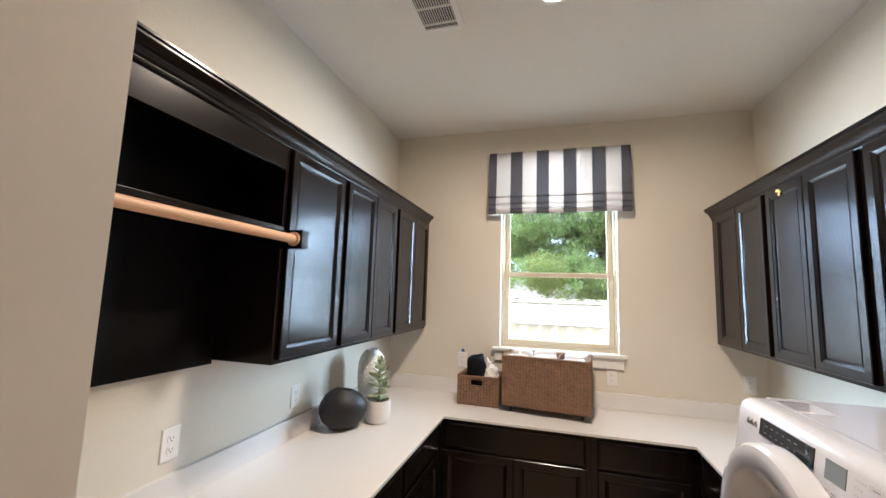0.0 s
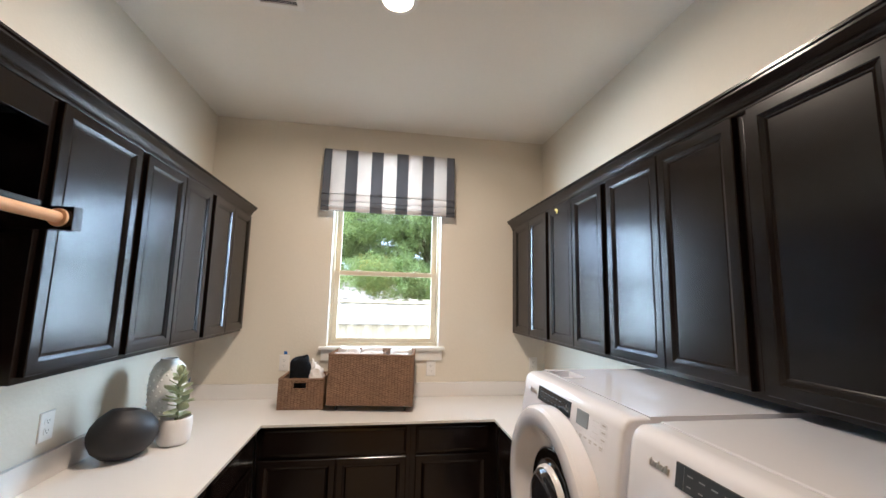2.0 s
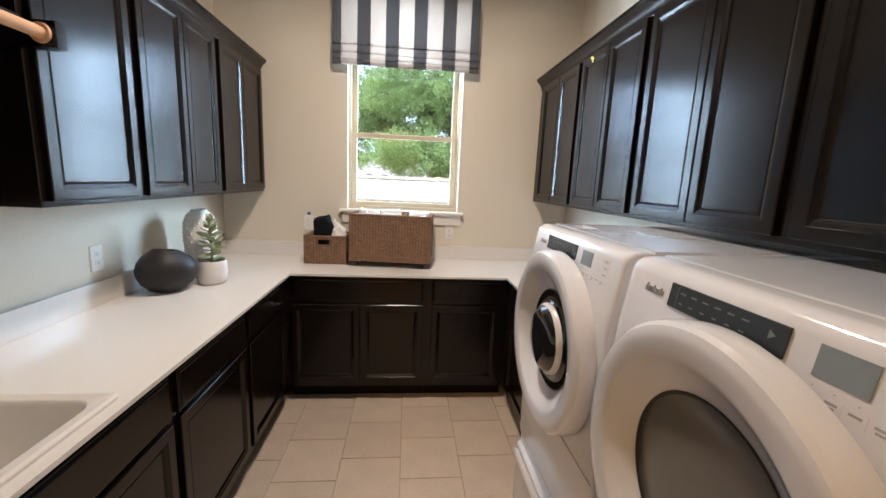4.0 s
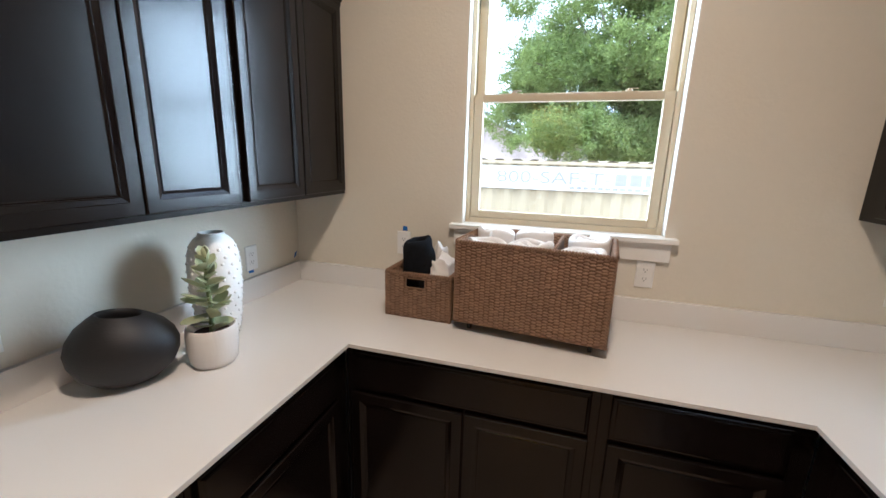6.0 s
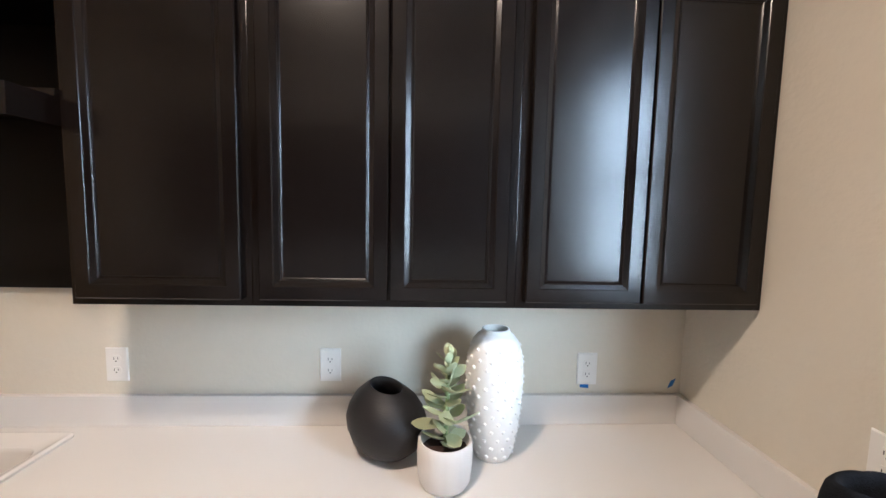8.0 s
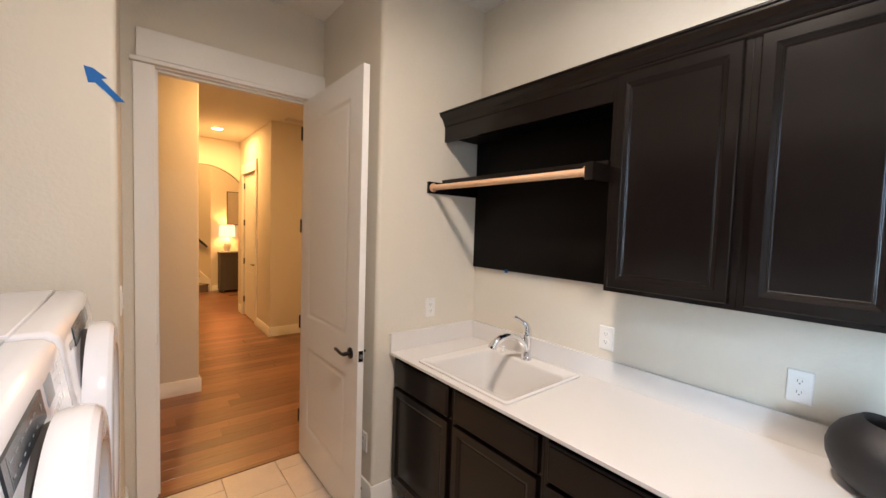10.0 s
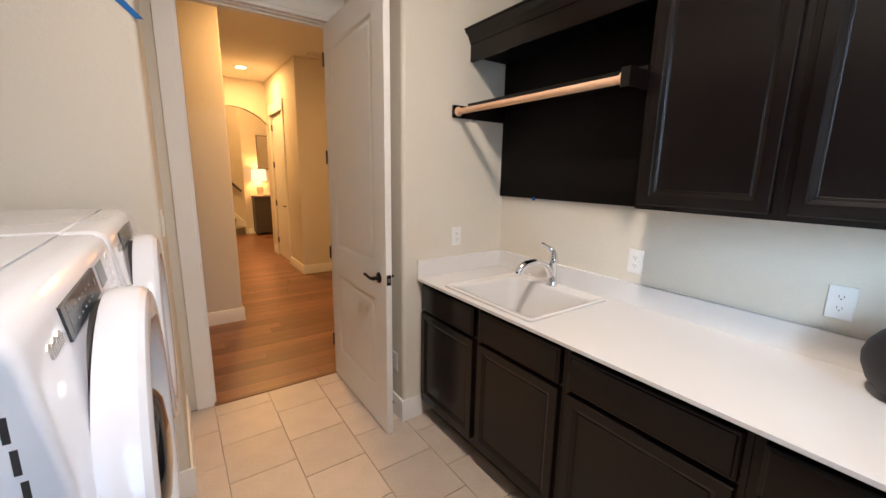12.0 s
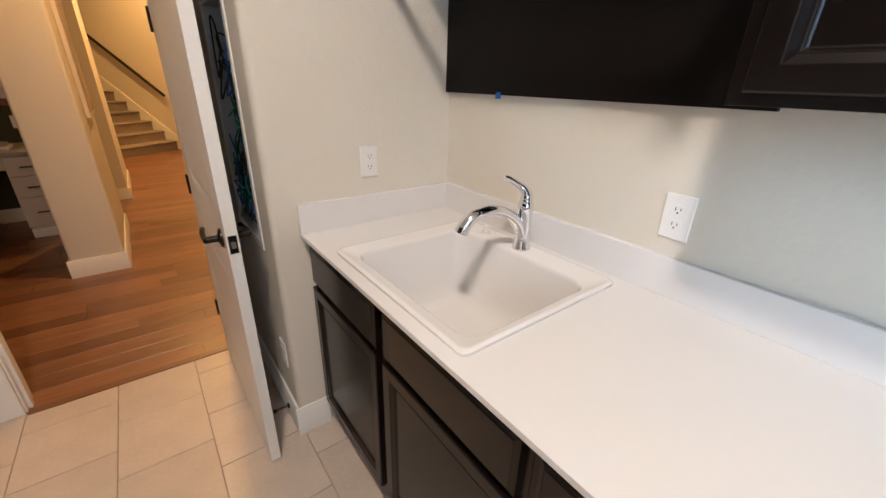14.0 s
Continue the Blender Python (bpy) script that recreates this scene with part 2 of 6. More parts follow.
# wall beside the sink, rounded corner, with the hole for the network box
NB = (-0.23, 0.125, 0.84, 1.66)
bm = bmesh.new()
prism(bm, [(XL - 0.12, NB[1]), (PL, NB[1])] + bullnose(PL - 0.025, YS - 0.025, 0.025, 0, 90) + [(XL - 0.12, YS)], -0.05, ZC)
box(bm, PL - 0.12, PL, NB[0], NB[1], -0.05, NB[2])
box(bm, PL - 0.12, PL, NB[0], NB[1], NB[3], ZC)
box(bm, PL - 0.12, PL, YD, NB[0], -0.05, ZC)
structure("wall_southwest", bm, PAINT, "cream painted wall with rounded corner beside the sink", "wall")
bm = bmesh.new()
prism(bm, [(XR + 0.12, 0.10), (XR + 0.12, YSR)] + bullnose(PR + 0.025, YSR - 0.025, 0.025, 90, 180) + [(PR, YD), (PR + 0.12, YD), (PR + 0.12, 0.10)], -0.05, ZC)
structure("wall_southeast", bm, PAINT, "cream painted wall with rounded corner beside the dryer", "wall")
bm = bmesh.new()
box(bm, -2.6, DL - 0.02, YH, YD, -0.05, ZC)
box(bm, DR + 0.02, 3.2, YH, YD, -0.05, ZC)
box(bm, DL - 0.02, DR + 0.02, YH, YD, DT + 0.02, ZC)
structure("wall_south", bm, PAINT, "cream painted wall with the door opening to the hall", "wall")
structure("ceiling", cuboid(XL - 0.12, XR + 0.12, YH, YB + 0.16, ZC, ZC + 0.12), CEIL, "off-white painted ceiling", "ceiling")
floor = structure("floor", cuboid(XL - 0.12, XR + 0.12, -0.515, YB + 0.16, -0.06, -0.006), GROUT, "beige square tile floor with taupe grout", "floor")
structure("trim_threshold", cuboid(DL, DR, -0.53, -0.49, -0.01, 0.006, bevel=0.003), WOOD, "low wooden threshold strip", "trim")

# door lining, casing, baseboards
bm = bmesh.new()
box(bm, DL - 0.02, DL, YH - 0.003, YD + 0.003, 0, DT)
box(bm, DR, DR + 0.02, YH - 0.003, YD + 0.003, 0, DT)
box(bm, DL - 0.02, DR + 0.02, YH - 0.003, YD + 0.003, DT, DT + 0.02)
box(bm, DL, DL + 0.012, -0.575, -0.545, 0, DT - 0.012)
box(bm, DR - 0.012, DR, -0.575, -0.545, 0, DT - 0.012)
box(bm, DL, DR, -0.575, -0.545, DT - 0.012, DT)
structure("trim_door_lining", bm, TRIM, "white painted door lining with stop", "door frame")
for y0, y1, tag in ((YD, YD + 0.02, "laundry"), (YH - 0.02, YH, "hall")):
    bm = bmesh.new()
    box(bm, DL - 0.10, DL - 0.006, y0, y1, 0, DT + 0.006, bevel=0.003)
    box(bm, DR + 0.006, DR + 0.10, y0, y1, 0, DT + 0.006, bevel=0.003)
    e = 0.006
    box(bm, DL - 0.105, DR + 0.085, y0 - (e if y1 < YD else 0), y1 + (e if y1 > YD else 0), DT + 0.036, DT + 0.19, bevel=0.003)
    e = 0.014
    box(bm, DL - 0.115, DR + 0.115, y0 - (e if y1 < YD else 0), y1 + (e if y1 > YD else 0), DT + 0.009, DT + 0.034, bevel=0.006)
    structure("trim_casing_" + tag, bm, TRIM, "wide white door casing with flat head board", "door frame")


def baseboard(name, runs, h=0.135, mat=None):
    """Runs of (start, end, outward)."""
    bm = bmesh.new()
    prof = [(0, 0), (0.016, 0), (0.016, h - 0.022), (0.011, h - 0.012), (0.009, h), (0, h)]
    for a, b, o in runs:
        sweep_profile(bm, prof, (*a, 0), (*b, 0), (*o, 0))
    return structure(name, bm, mat or TRIM, "white painted baseboard", "baseboard")


baseboard("baseboard_passage", [((PL, YD + 0.02), (PL, YS - 0.005), (1, 0)), ((PL + 0.016, YS), (-0.80, YS), (0, 1)),
                                ((PR, YD + 0.02), (PR, YSR), (-1, 0)), ((PR - 0.016, YSR), (0.60, YSR), (0, 1))])

# ---------------------------------------------------------------- window
win = thing("window_1", ((WX0 + WX1) / 2, YB + 0.06, WZ0), "tan vinyl single-hung window above a white sill", "window", kind="structure")
FY0, FY1 = YB + 0.055, YB + 0.135
bm = bmesh.new()
box(bm, WX0 + 0.004, WX0 + 0.024, FY0, FY1, WZ0, WZ1, bevel=0.003)
box(bm, WX1 - 0.024, WX1 - 0.004, FY0, FY1, WZ0, WZ1, bevel=0.003)
box(bm, WX0 + 0.024, WX1 - 0.024, FY0, FY1, WZ0, WZ0 + 0.042, bevel=0.003)
box(bm, WX0 + 0.024, WX1 - 0.024, FY0, FY1, WZ1 - 0.04, WZ1, bevel=0.003)
part("window_frame", bm, VINYL, win)


def sash(x0, x1, z0, z1, y0, y1, w, wt, wb):
    bm = bmesh.new()
    box(bm, x0, x0 + w, y0, y1, z0, z1, bevel=0.003)
    box(bm, x1 - w, x1, y0, y1, z0, z1, bevel=0.003)
    box(bm, x0 + w, x1 - w, y0, y1, z0, z0 + wb, bevel=0.003)
    box(bm, x0 + w, x1 - w, y0, y1, z1 - wt, z1, bevel=0.003)
    s = part("sash", bm, VINYL, win)
    ym = (y0 + y1) / 2
    p = part("pane", cuboid(x0 + w, x1 - w, ym - 0.002, ym + 0.002, z0 + wb, z1 - wt), GLASS, s)
    p.visible_shadow = False
    return s


lower = sash(WX0 + 0.026, WX1 - 0.026, 1.316, 1.874, FY0 + 0.006, FY0 + 0.036, 0.040, 0.032, 0.032)
upper = sash(WX0 + 0.026, WX1 - 0.026, 1.846, WZ1 - 0.042, FY0 + 0.040, FY0 + 0.070, 0.040, 0.03, 0.036)
for x in (WX0 + 0.20, WX1 - 0.20):
    bm = bmesh.new()
    box(bm, x - 0.032, x + 0.032, FY0 + 0.006, FY0 + 0.034, 1.872, 1.878, bevel=0.002)
    lathe(bm, [(0.014, 1.877), (0.013, 1.885), (0.006, 1.888)], (x, FY0 + 0.02, 0), sy=0.8, seg=16)
    box(bm, x - 0.004, x + 0.034, FY0 + 0.008, FY0 + 0.016, 1.884, 1.89, bevel=0.002)
    part("sash_lock", bm, VINYL, lower)
bm = bmesh.new()
box(bm, -0.557, 0.411, 3.185, YB + 0.02, WZ0 - 0.005, WZ0 + 0.017, bevel=0.005)
box(bm, WX0 + 0.002, WX1 - 0.002, YB + 0.02, FY0, WZ0 - 0.005, WZ0 + 0.017)
part("window_sill", bm, TRIM, win, "white painted sill board")
part("apron", cuboid(-0.538, 0.392, YB - 0.02, YB, WZ0 - 0.085, WZ0 - 0.005, bevel=0.003), TRIM, win, "white painted apron board")
bm = bmesh.new()
box(bm, WX0 - 0.001, WX0 + 0.004, YB + 0.002, FY1, WZ0 + 0.02, WZ1)
box(bm, WX1 - 0.004, WX1 + 0.001, YB + 0.002, FY1, WZ0 + 0.02, WZ1)
part("reveal", bm, TRIM, win, "white painted reveal")

# roman shade: striped cloth with a flat face and three folds
SX0, SX1 = -0.592, 0.455
cols = [0, 0.057, 0.16, 0.25, 0.353, 0.443, 0.546, 0.637, 0.745, 0.838, 0.94, 1]
prof = [(3.185, 2.838), (3.165, 2.840), (3.158, 2.83), (3.155, 2.62), (3.15, 2.49), (3.146, 2.472), (3.153, 2.466), (3.16, 2.47),
        (3.150, 2.455), (3.142, 2.425), (3.144, 2.412), (3.158, 2.414), (3.148, 2.402), (3.140, 2.38), (3.143, 2.370), (3.158, 2.372),
        (3.146, 2.36), (3.142, 2.338), (3.150, 2.331), (3.166, 2.335), (3.172, 2.36)]
shade = thing("roman_shade", (0, 3.2, 2.33), "charcoal and white striped fabric roman shade above the window", "window shade")
for k in range(len(cols) - 1):
    bm = bmesh.new()
    x0, x1 = (SX0 + (SX1 - SX0) * c for c in cols[k:k + 2])
    sag = lambda x, i: 0.0025 * math.sin(9 * x + i) * (1 if i > 4 else 0.3)
    nx = 4
    xs = [x0 + (x1 - x0) * i / nx for i in range(nx + 1)]
    grow = lambda x, i: x + (0.006 * (1 if x > 0 else -1) * min(1, i / 5) if k in (0, len(cols) - 2) and abs(x) > 0.44 else 0)
    rings(bm, [[(grow(x, i), y + sag(x, i), z + sag(x, i)) for x in xs] for i, (y, z) in enumerate(prof)], False, False, close=False)
    bmesh.ops.solidify(bm, geom=list(bm.faces), thickness=0.002)
    part("stripe", bm, STRIPE_D if k % 2 == 0 else STRIPE_W, shade, "charcoal stripe" if k % 2 == 0 else "white stripe", angle=60)
part("headrail", cuboid(SX0 + 0.01, SX1 - 0.01, 3.188, YB, 2.79, 2.835), STRIPE_W, shade)
for x in (SX0 - 0.001, SX1 - 0.003):
    part("side_return", cuboid(x, x + 0.004, 3.165, YB, 2.36, 2.836), STRIPE_D, shade)

# ---------------------------------------------------------------- cabinets
DOOR_STEPS = [(0, 0), (0, 0.016), (0.003, 0.019), (0.036, 0.019), (0.038, 0.0168), (0.050, 0.0122), (0.0515, 0.0130), (0.0545, 0.0100), (0.056, 0.0108),
              (0.059, 0.0085), (0.062, 0.0085)]
DRAWER_STEPS = [(0, 0), (0, 0.013), (0.004, 0.015), (0.010, 0.0165), (0.014, 0.019), (0.02, 0.019)]


def side_pose(wall, face, at, z):
    """Local x runs along the run, local y out of the wall."""
    if wall == "west":      # faces +x, local x goes to +y, needs mirror-free axes: use -y direction
        return Matrix(((0, 1, 0, face), (1, 0, 0, at), (0, 0, 1, z), (0, 0, 0, 1)))
    if wall == "east":
        return Matrix(((0, -1, 0, face), (1, 0, 0, at), (0, 0, 1, z), (0, 0, 0, 1)))
    return Matrix(((1, 0, 0, at), (0, -1, 0, face), (0, 0, 1, z), (0, 0, 0, 1)))   # north


def frame_box(wall, back, face, a, b, z0, z1):
    """A box against a wall from a to b along it."""
    if wall == "north":
        return cuboid(a, b, min(back, face), max(back, face), z0, z1, bevel=0.0015)
    return cuboid(min(back, face), max(back, face), a, b, z0, z1, bevel=0.0015)


def wall_cabinet(wall, back, face, a, b, z0, z1, doors, group):
    mid = (a + b) / 2
    c = thing("wall_cabinet", ((back + face) / 2, mid, z0), "espresso-stained wall cabinet with %s recessed-panel door%s" % (
        "one" if len(doors) == 1 else "two", "" if len(doors) == 1 else "s"), "cabinet", group)
    part("body", frame_box(wall, back, face, a, b, z0, z1), ESPRESSO, c)
    for i, (p, q) in enumerate(doors):
        bm = panelled(bmesh.new(), q - p, 0.842, DOOR_STEPS, side_pose(wall, face, p, z0 + 0.019))
        part("door", bm, ESPRESSO, c, angle=10)
    return c


def base_cabinet(wall, back, face, a, b, drawers, doors, label, toe_depth=0.085, low=0):
    base = (face, (a + b) / 2, 0) if wall != "north" else ((a + b) / 2, face, 0)
    c = thing("base_cabinet", base, label, "cabinet", "base cabinets round the room")
    part("body", frame_box(wall, back, face, a, b, 0.11, low or TOP - 0.0145), ESPRESSO, c)
    if low:
        part("front_rail", frame_box(wall, face - 0.018, face, a, b, low + 0.0005, TOP - 0.0145), ESPRESSO, c)
    inward = 1 if back > face else -1
    # toe kick in the darkened espresso, its shade in the colour
    part("toe_kick", frame_box(wall, back, face + inward * toe_depth, a, b, 0, 0.109), ESPRESSO_SHADED, c)
    for p, q in drawers:
        part("drawer_front", panelled(bmesh.new(), q - p, 0.150, DRAWER_STEPS, side_pose(wall, face, p, 0.720)), ESPRESSO, c, angle=10)
    for p, q in doors:
        part("door", panelled(bmesh.new(), q - p, 0.555, DOOR_STEPS, side_pose(wall, face, p, 0.147)), ESPRESSO, c, angle=10)
    return c


UF = -1.129     # face of the west wall cabinets
for a, b, ds in ((1.392, 1.845, [(1.415, 1.823)]), (1.8455, 2.537, [(1.868, 2.197), (2.202, 2.512)]), (2.5375, YB, [(2.562, 2.876), (2.881, 3.205)])):
    wall_cabinet("west", XL, UF, a, b, 1.40, 2.30, ds, "wall cabinets over the sink counter")
EF = 0.985
for a, b, ds in ((2.49, YB, [(2.512, 2.815), (2.820, 3.13)]), (1.825, 2.4895, [(1.845, 2.152), (2.157, 2.468)]),
                 (1.075, 1.8245, [(1.10, 1.44), (1.445, 1.80)]), (YSR, 1.0745, [(0.33, 0.685), (0.690, 1.05)])):
    wall_cabinet("east", XR, EF, a, b, 1.405, 2.30, ds, "wall cabinets over washer and dryer")

CROWN = [(0, 0), (0.004, 0), (0.007, 0.006), (0.007, 0.016), (0.012, 0.02), (0.016, 0.03), (0.026, 0.046), (0.040, 0.056), (0.043, 0.06),
         (0.043, 0.068), (0.049, 0.070), (0.049, 0.078), (0, 0.078)]
solo("crown_moulding", sweep_profile(bmesh.new(), CROWN, (UF, YS, 2.262), (UF, YB, 2.262), (1, 0, 0)), ESPRESSO, (UF, YS, 2.262),
     "espresso-stained crown moulding along the wall cabinets", "moulding", "crown mouldings")
solo("crown_moulding", sweep_profile(bmesh.new(), CROWN, (EF, YSR, 2.262), (EF, YB, 2.262), (-1, 0, 0)), ESPRESSO, (EF, YSR, 2.262),
     "espresso-stained crown moulding along the wall cabinets", "moulding", "crown mouldings")

# open drying niche over the sink: back panel, valance, shelf on cleats and a hanging rod
nic = thing("hanging_shelf", (XL, 0.85, 1.39), "espresso open niche with shelf and pale wooden hanging rod", "shelf")
# back and top panels use the espresso with niche shade in its colour
part("back_panel", cuboid(XL, XL + 0.019, YS, 1.392, 1.385, 2.26), ESPRESSO_SHADED, nic)
part("top_panel", cuboid(XL + 0.019, UF - 0.02, YS, 1.392, 2.20, 2.26), ESPRESSO_SHADED, nic)
part("valance", cuboid(UF - 0.02, UF, YS, 1.392, 2.168, 2.30, bevel=0.0015), ESPRESSO, nic)
part("shelf", cuboid(XL + 0.019, -1.118, YS + 0.001, 1.391, 1.916, 1.935, bevel=0.0015), ESPRESSO, nic)
part("cleat", cuboid(XL + 0.019, -1.004, YS, YS + 0.018, 1.845, 1.9155, bevel=0.0015), ESPRESSO, nic)
part("cleat", cuboid(XL + 0.019, -1.004, 1.355, 1.3915, 1.845, 1.9155, bevel=0.0015), ESPRESSO, nic)
rod = part("rod", tube(bmesh.new(), [(-1.036, YS + 0.02, 1.88), (-1.036, 0.85, 1.879), (-1.036, 1.354, 1.88)], 0.0165, 20), PINE, nic, "pale wooden rod")
for y0, y1 in ((YS + 0.018, YS + 0.031), (1.342, 1.355)):
    part("rosette", lathe(bmesh.new(), [(0.026, y0), (0.027, (y0 + y1) / 2), (0.022, y1)], (-1.036, 0, 1.88), "y", 24), PINE, rod)

# base cabinets
BF = -0.802
base_cabinet("west", XL, BF, YS + 0.012, 0.845, [(0.335, 0.826)], [(0.335, 0.826)], "espresso base cabinet with one drawer, beside the sink end wall", low=0.62)
base_cabinet("west", XL, BF, 0.8455, 1.375, [(0.866, 1.355)], [(0.866, 1.355)], "espresso base cabinet with false drawer under the sink", low=0.62)
base_cabinet("west", XL, BF, 1.3755, 1.965, [(1.396, 1.945)], [(1.396, 1.945)], "espresso base cabinet with one drawer and wide door")
base_cabinet("west", XL, BF, 1.9655, 2.644, [(1.990, 2.555)], [(1.990, 2.555)], "espresso corner base cabinet with one drawer")
base_cabinet("north", YB, 2.648, BF + 0.002, 0.115, [(-0.762, 0.087)], [(-0.775, -0.334), (-0.327, 0.090)], "espresso base cabinet with wide drawer front under the window")
base_cabinet("north", YB, 2.648, 0.1155, 0.682, [(0.150, 0.620)], [(0.150, 0.622)], "espresso base cabinet with one drawer under the window")
base_cabinet("east", XR, 0.684, 1.79, 2.6475, [(1.83, 2.545)], [(1.83, 2.545)], "espresso base cabinet between window wall and washer")

# countertop with the cut-out for the sink, and its upstand
SK = (-1.362, -0.803, 0.538, 1.178)
CF, CN, CE = -0.768, 2.611, 0.649
ct = thing("countertop", (-1.1, 1.6, TOP - 0.014), "white U-shaped laminate countertop with short backsplash", "countertop")
H0 = TOP - 0.014
hole = (SK[0] + 0.05, SK[1] - 0.022, SK[2] + 0.030, SK[3] - 0.024)
bm = bmesh.new()
box(bm, XL + 0.001, CF, YS + 0.001, hole[2], H0, TOP)
box(bm, XL + 0.001, CF, hole[3], YB - 0.001, H0, TOP)
box(bm, XL + 0.001, hole[0], hole[2], hole[3], H0, TOP)
box(bm, hole[1], CF, hole[2], hole[3], H0, TOP)
box(bm, CF, CE, CN, YB - 0.001, H0, TOP)
box(bm, CE, XR - 0.001, 1.785, YB - 0.001, H0, TOP)
bmesh.ops.remove_doubles(bm, verts=bm.verts, dist=0.0001)
part("worktop", bm, COUNTER, ct)
SP = TOP + 0.108
for a in ((XL, XL + 0.02, YS + 0.02, YB - 0.02), (XL, CF, YS, YS + 0.02), (XL + 0.0, XR, YB - 0.02, YB), (XR - 0.02, XR, 1.785, YB - 0.02)):
    part("backsplash", cuboid(*a, TOP, SP, bevel=0.003), COUNTER, ct)

# ---------------------------------------------------------------- sink and faucet
sink = thing("sink", (-1.08, 0.86, TOP), "white drop-in laundry sink with a deep basin", "sink")
cx, cy, w, d = (SK[0] + SK[1]) / 2, (SK[2] + SK[3]) / 2, SK[1] - SK[0], SK[3] - SK[2]
bx, by = -1.063, 0.872
loops = [rounded_rect(cx, cy, w - 0.004, d - 0.004, 0.02, TOP + 0.0005), rounded_rect(cx, cy, w, d, 0.022, TOP + 0.010),
         rounded_rect(cx, cy, w - 0.008, d - 0.008, 0.02, TOP + 0.014), rounded_rect(cx, cy, w - 0.022, d - 0.022, 0.02, TOP + 0.0145), rounded_rect(cx, cy, w - 0.034, d - 0.034, 0.02, TOP + 0.0100), rounded_rect(bx, by, 0.445, 0.555, 0.055, TOP + 0.0092),
         rounded_rect(bx, by, 0.436, 0.546, 0.052, TOP + 0.006), rounded_rect(bx, by, 0.430, 0.540, 0.05, TOP - 0.006),
         rounded_rect(bx, by, 0.412, 0.520, 0.06, TOP - 0.19), rounded_rect(bx, by, 0.398, 0.505, 0.065, TOP - 0.232),
         rounded_rect(bx, by, 0.36, 0.465, 0.07, TOP - 0.256), rounded_rect(bx, by, 0.30, 0.40, 0.07, TOP - 0.262), rounded_rect(bx, by, 0.08, 0.08, 0.039, TOP - 0.27)]
part("basin", rings(bmesh.new(), loops, False, True), PORCELAIN, sink, angle=50)
part("drain", lathe(bmesh.new(), [(0.04, TOP - 0.269), (0.038, TOP - 0.266), (0.028, TOP - 0.268), (0.01, TOP - 0.274)], (bx, by, 0), seg=24), CHROME, sink)

fx, fy, fz = -1.322, 0.858, TOP + 0.0095
fau = thing("faucet", (fx, fy, fz), "polished chrome pull-out kitchen faucet with lever on top", "faucet")
part("body", lathe(bmesh.new(), [(0.031, fz), (0.031, fz + 0.006), (0.026, fz + 0.016), (0.0245, fz + 0.07), (0.025, fz + 0.12), (0.0265, fz + 0.14), (0.024, fz + 0.158), (0.014, fz + 0.17)],
                   (fx, fy, 0), seg=28), CHROME, fau)
pth = smooth_path([(fx + 0.008, fy, fz + 0.055), (fx + 0.03, fy - 0.006, fz + 0.095), (fx + 0.075, fy - 0.018, fz + 0.130), (fx + 0.125, fy - 0.030, fz + 0.142), (fx + 0.17, fy - 0.042, fz + 0.133)])
part("spout", tube(bmesh.new(), pth, [0.021 - 0.005 * i / len(pth) for i in range(len(pth))], 16), CHROME, fau)
pth = smooth_path([(fx + 0.163, fy - 0.040, fz + 0.136), (fx + 0.19, fy - 0.047, fz + 0.122), (fx + 0.212, fy - 0.052, fz + 0.098), (fx + 0.22, fy - 0.055, fz + 0.082)], 5)
part("spray_head", tube(bmesh.new(), pth, [0.0185 + 0.006 * i / len(pth) for i in range(len(pth))], 16), CHROME, fau)
pth = smooth_path([(fx, fy, fz + 0.16), (fx - 0.002, fy - 0.006, fz + 0.185), (fx + 0.012, fy - 0.022, fz + 0.207), (fx + 0.043, fy - 0.04, fz + 0.229), (fx + 0.06, fy - 0.046, fz + 0.233)], 6)
part("lever", tube(bmesh.new(), pth, [0.022, 0.022, 0.021, 0.02, 0.02, 0.019, 0.018] + [0.0175 - 0.0105 * i / 17 for i in range(len(pth) - 7)], 14), CHROME, fau)
solo("sprayer_cap", lathe(bmesh.new(), [(0.016, fz), (0.016, fz + 0.005), (0.008, fz + 0.008), (0.007, fz + 0.022), (0.011, fz + 0.026), (0.004, fz + 0.031)], (-1.318, 0.688, 0), seg=16),
     PORCELAIN, (-1.318, 0.688, fz), "small white cap on the sink deck", "sink cap")

# ---------------------------------------------------------------- outlets and tape


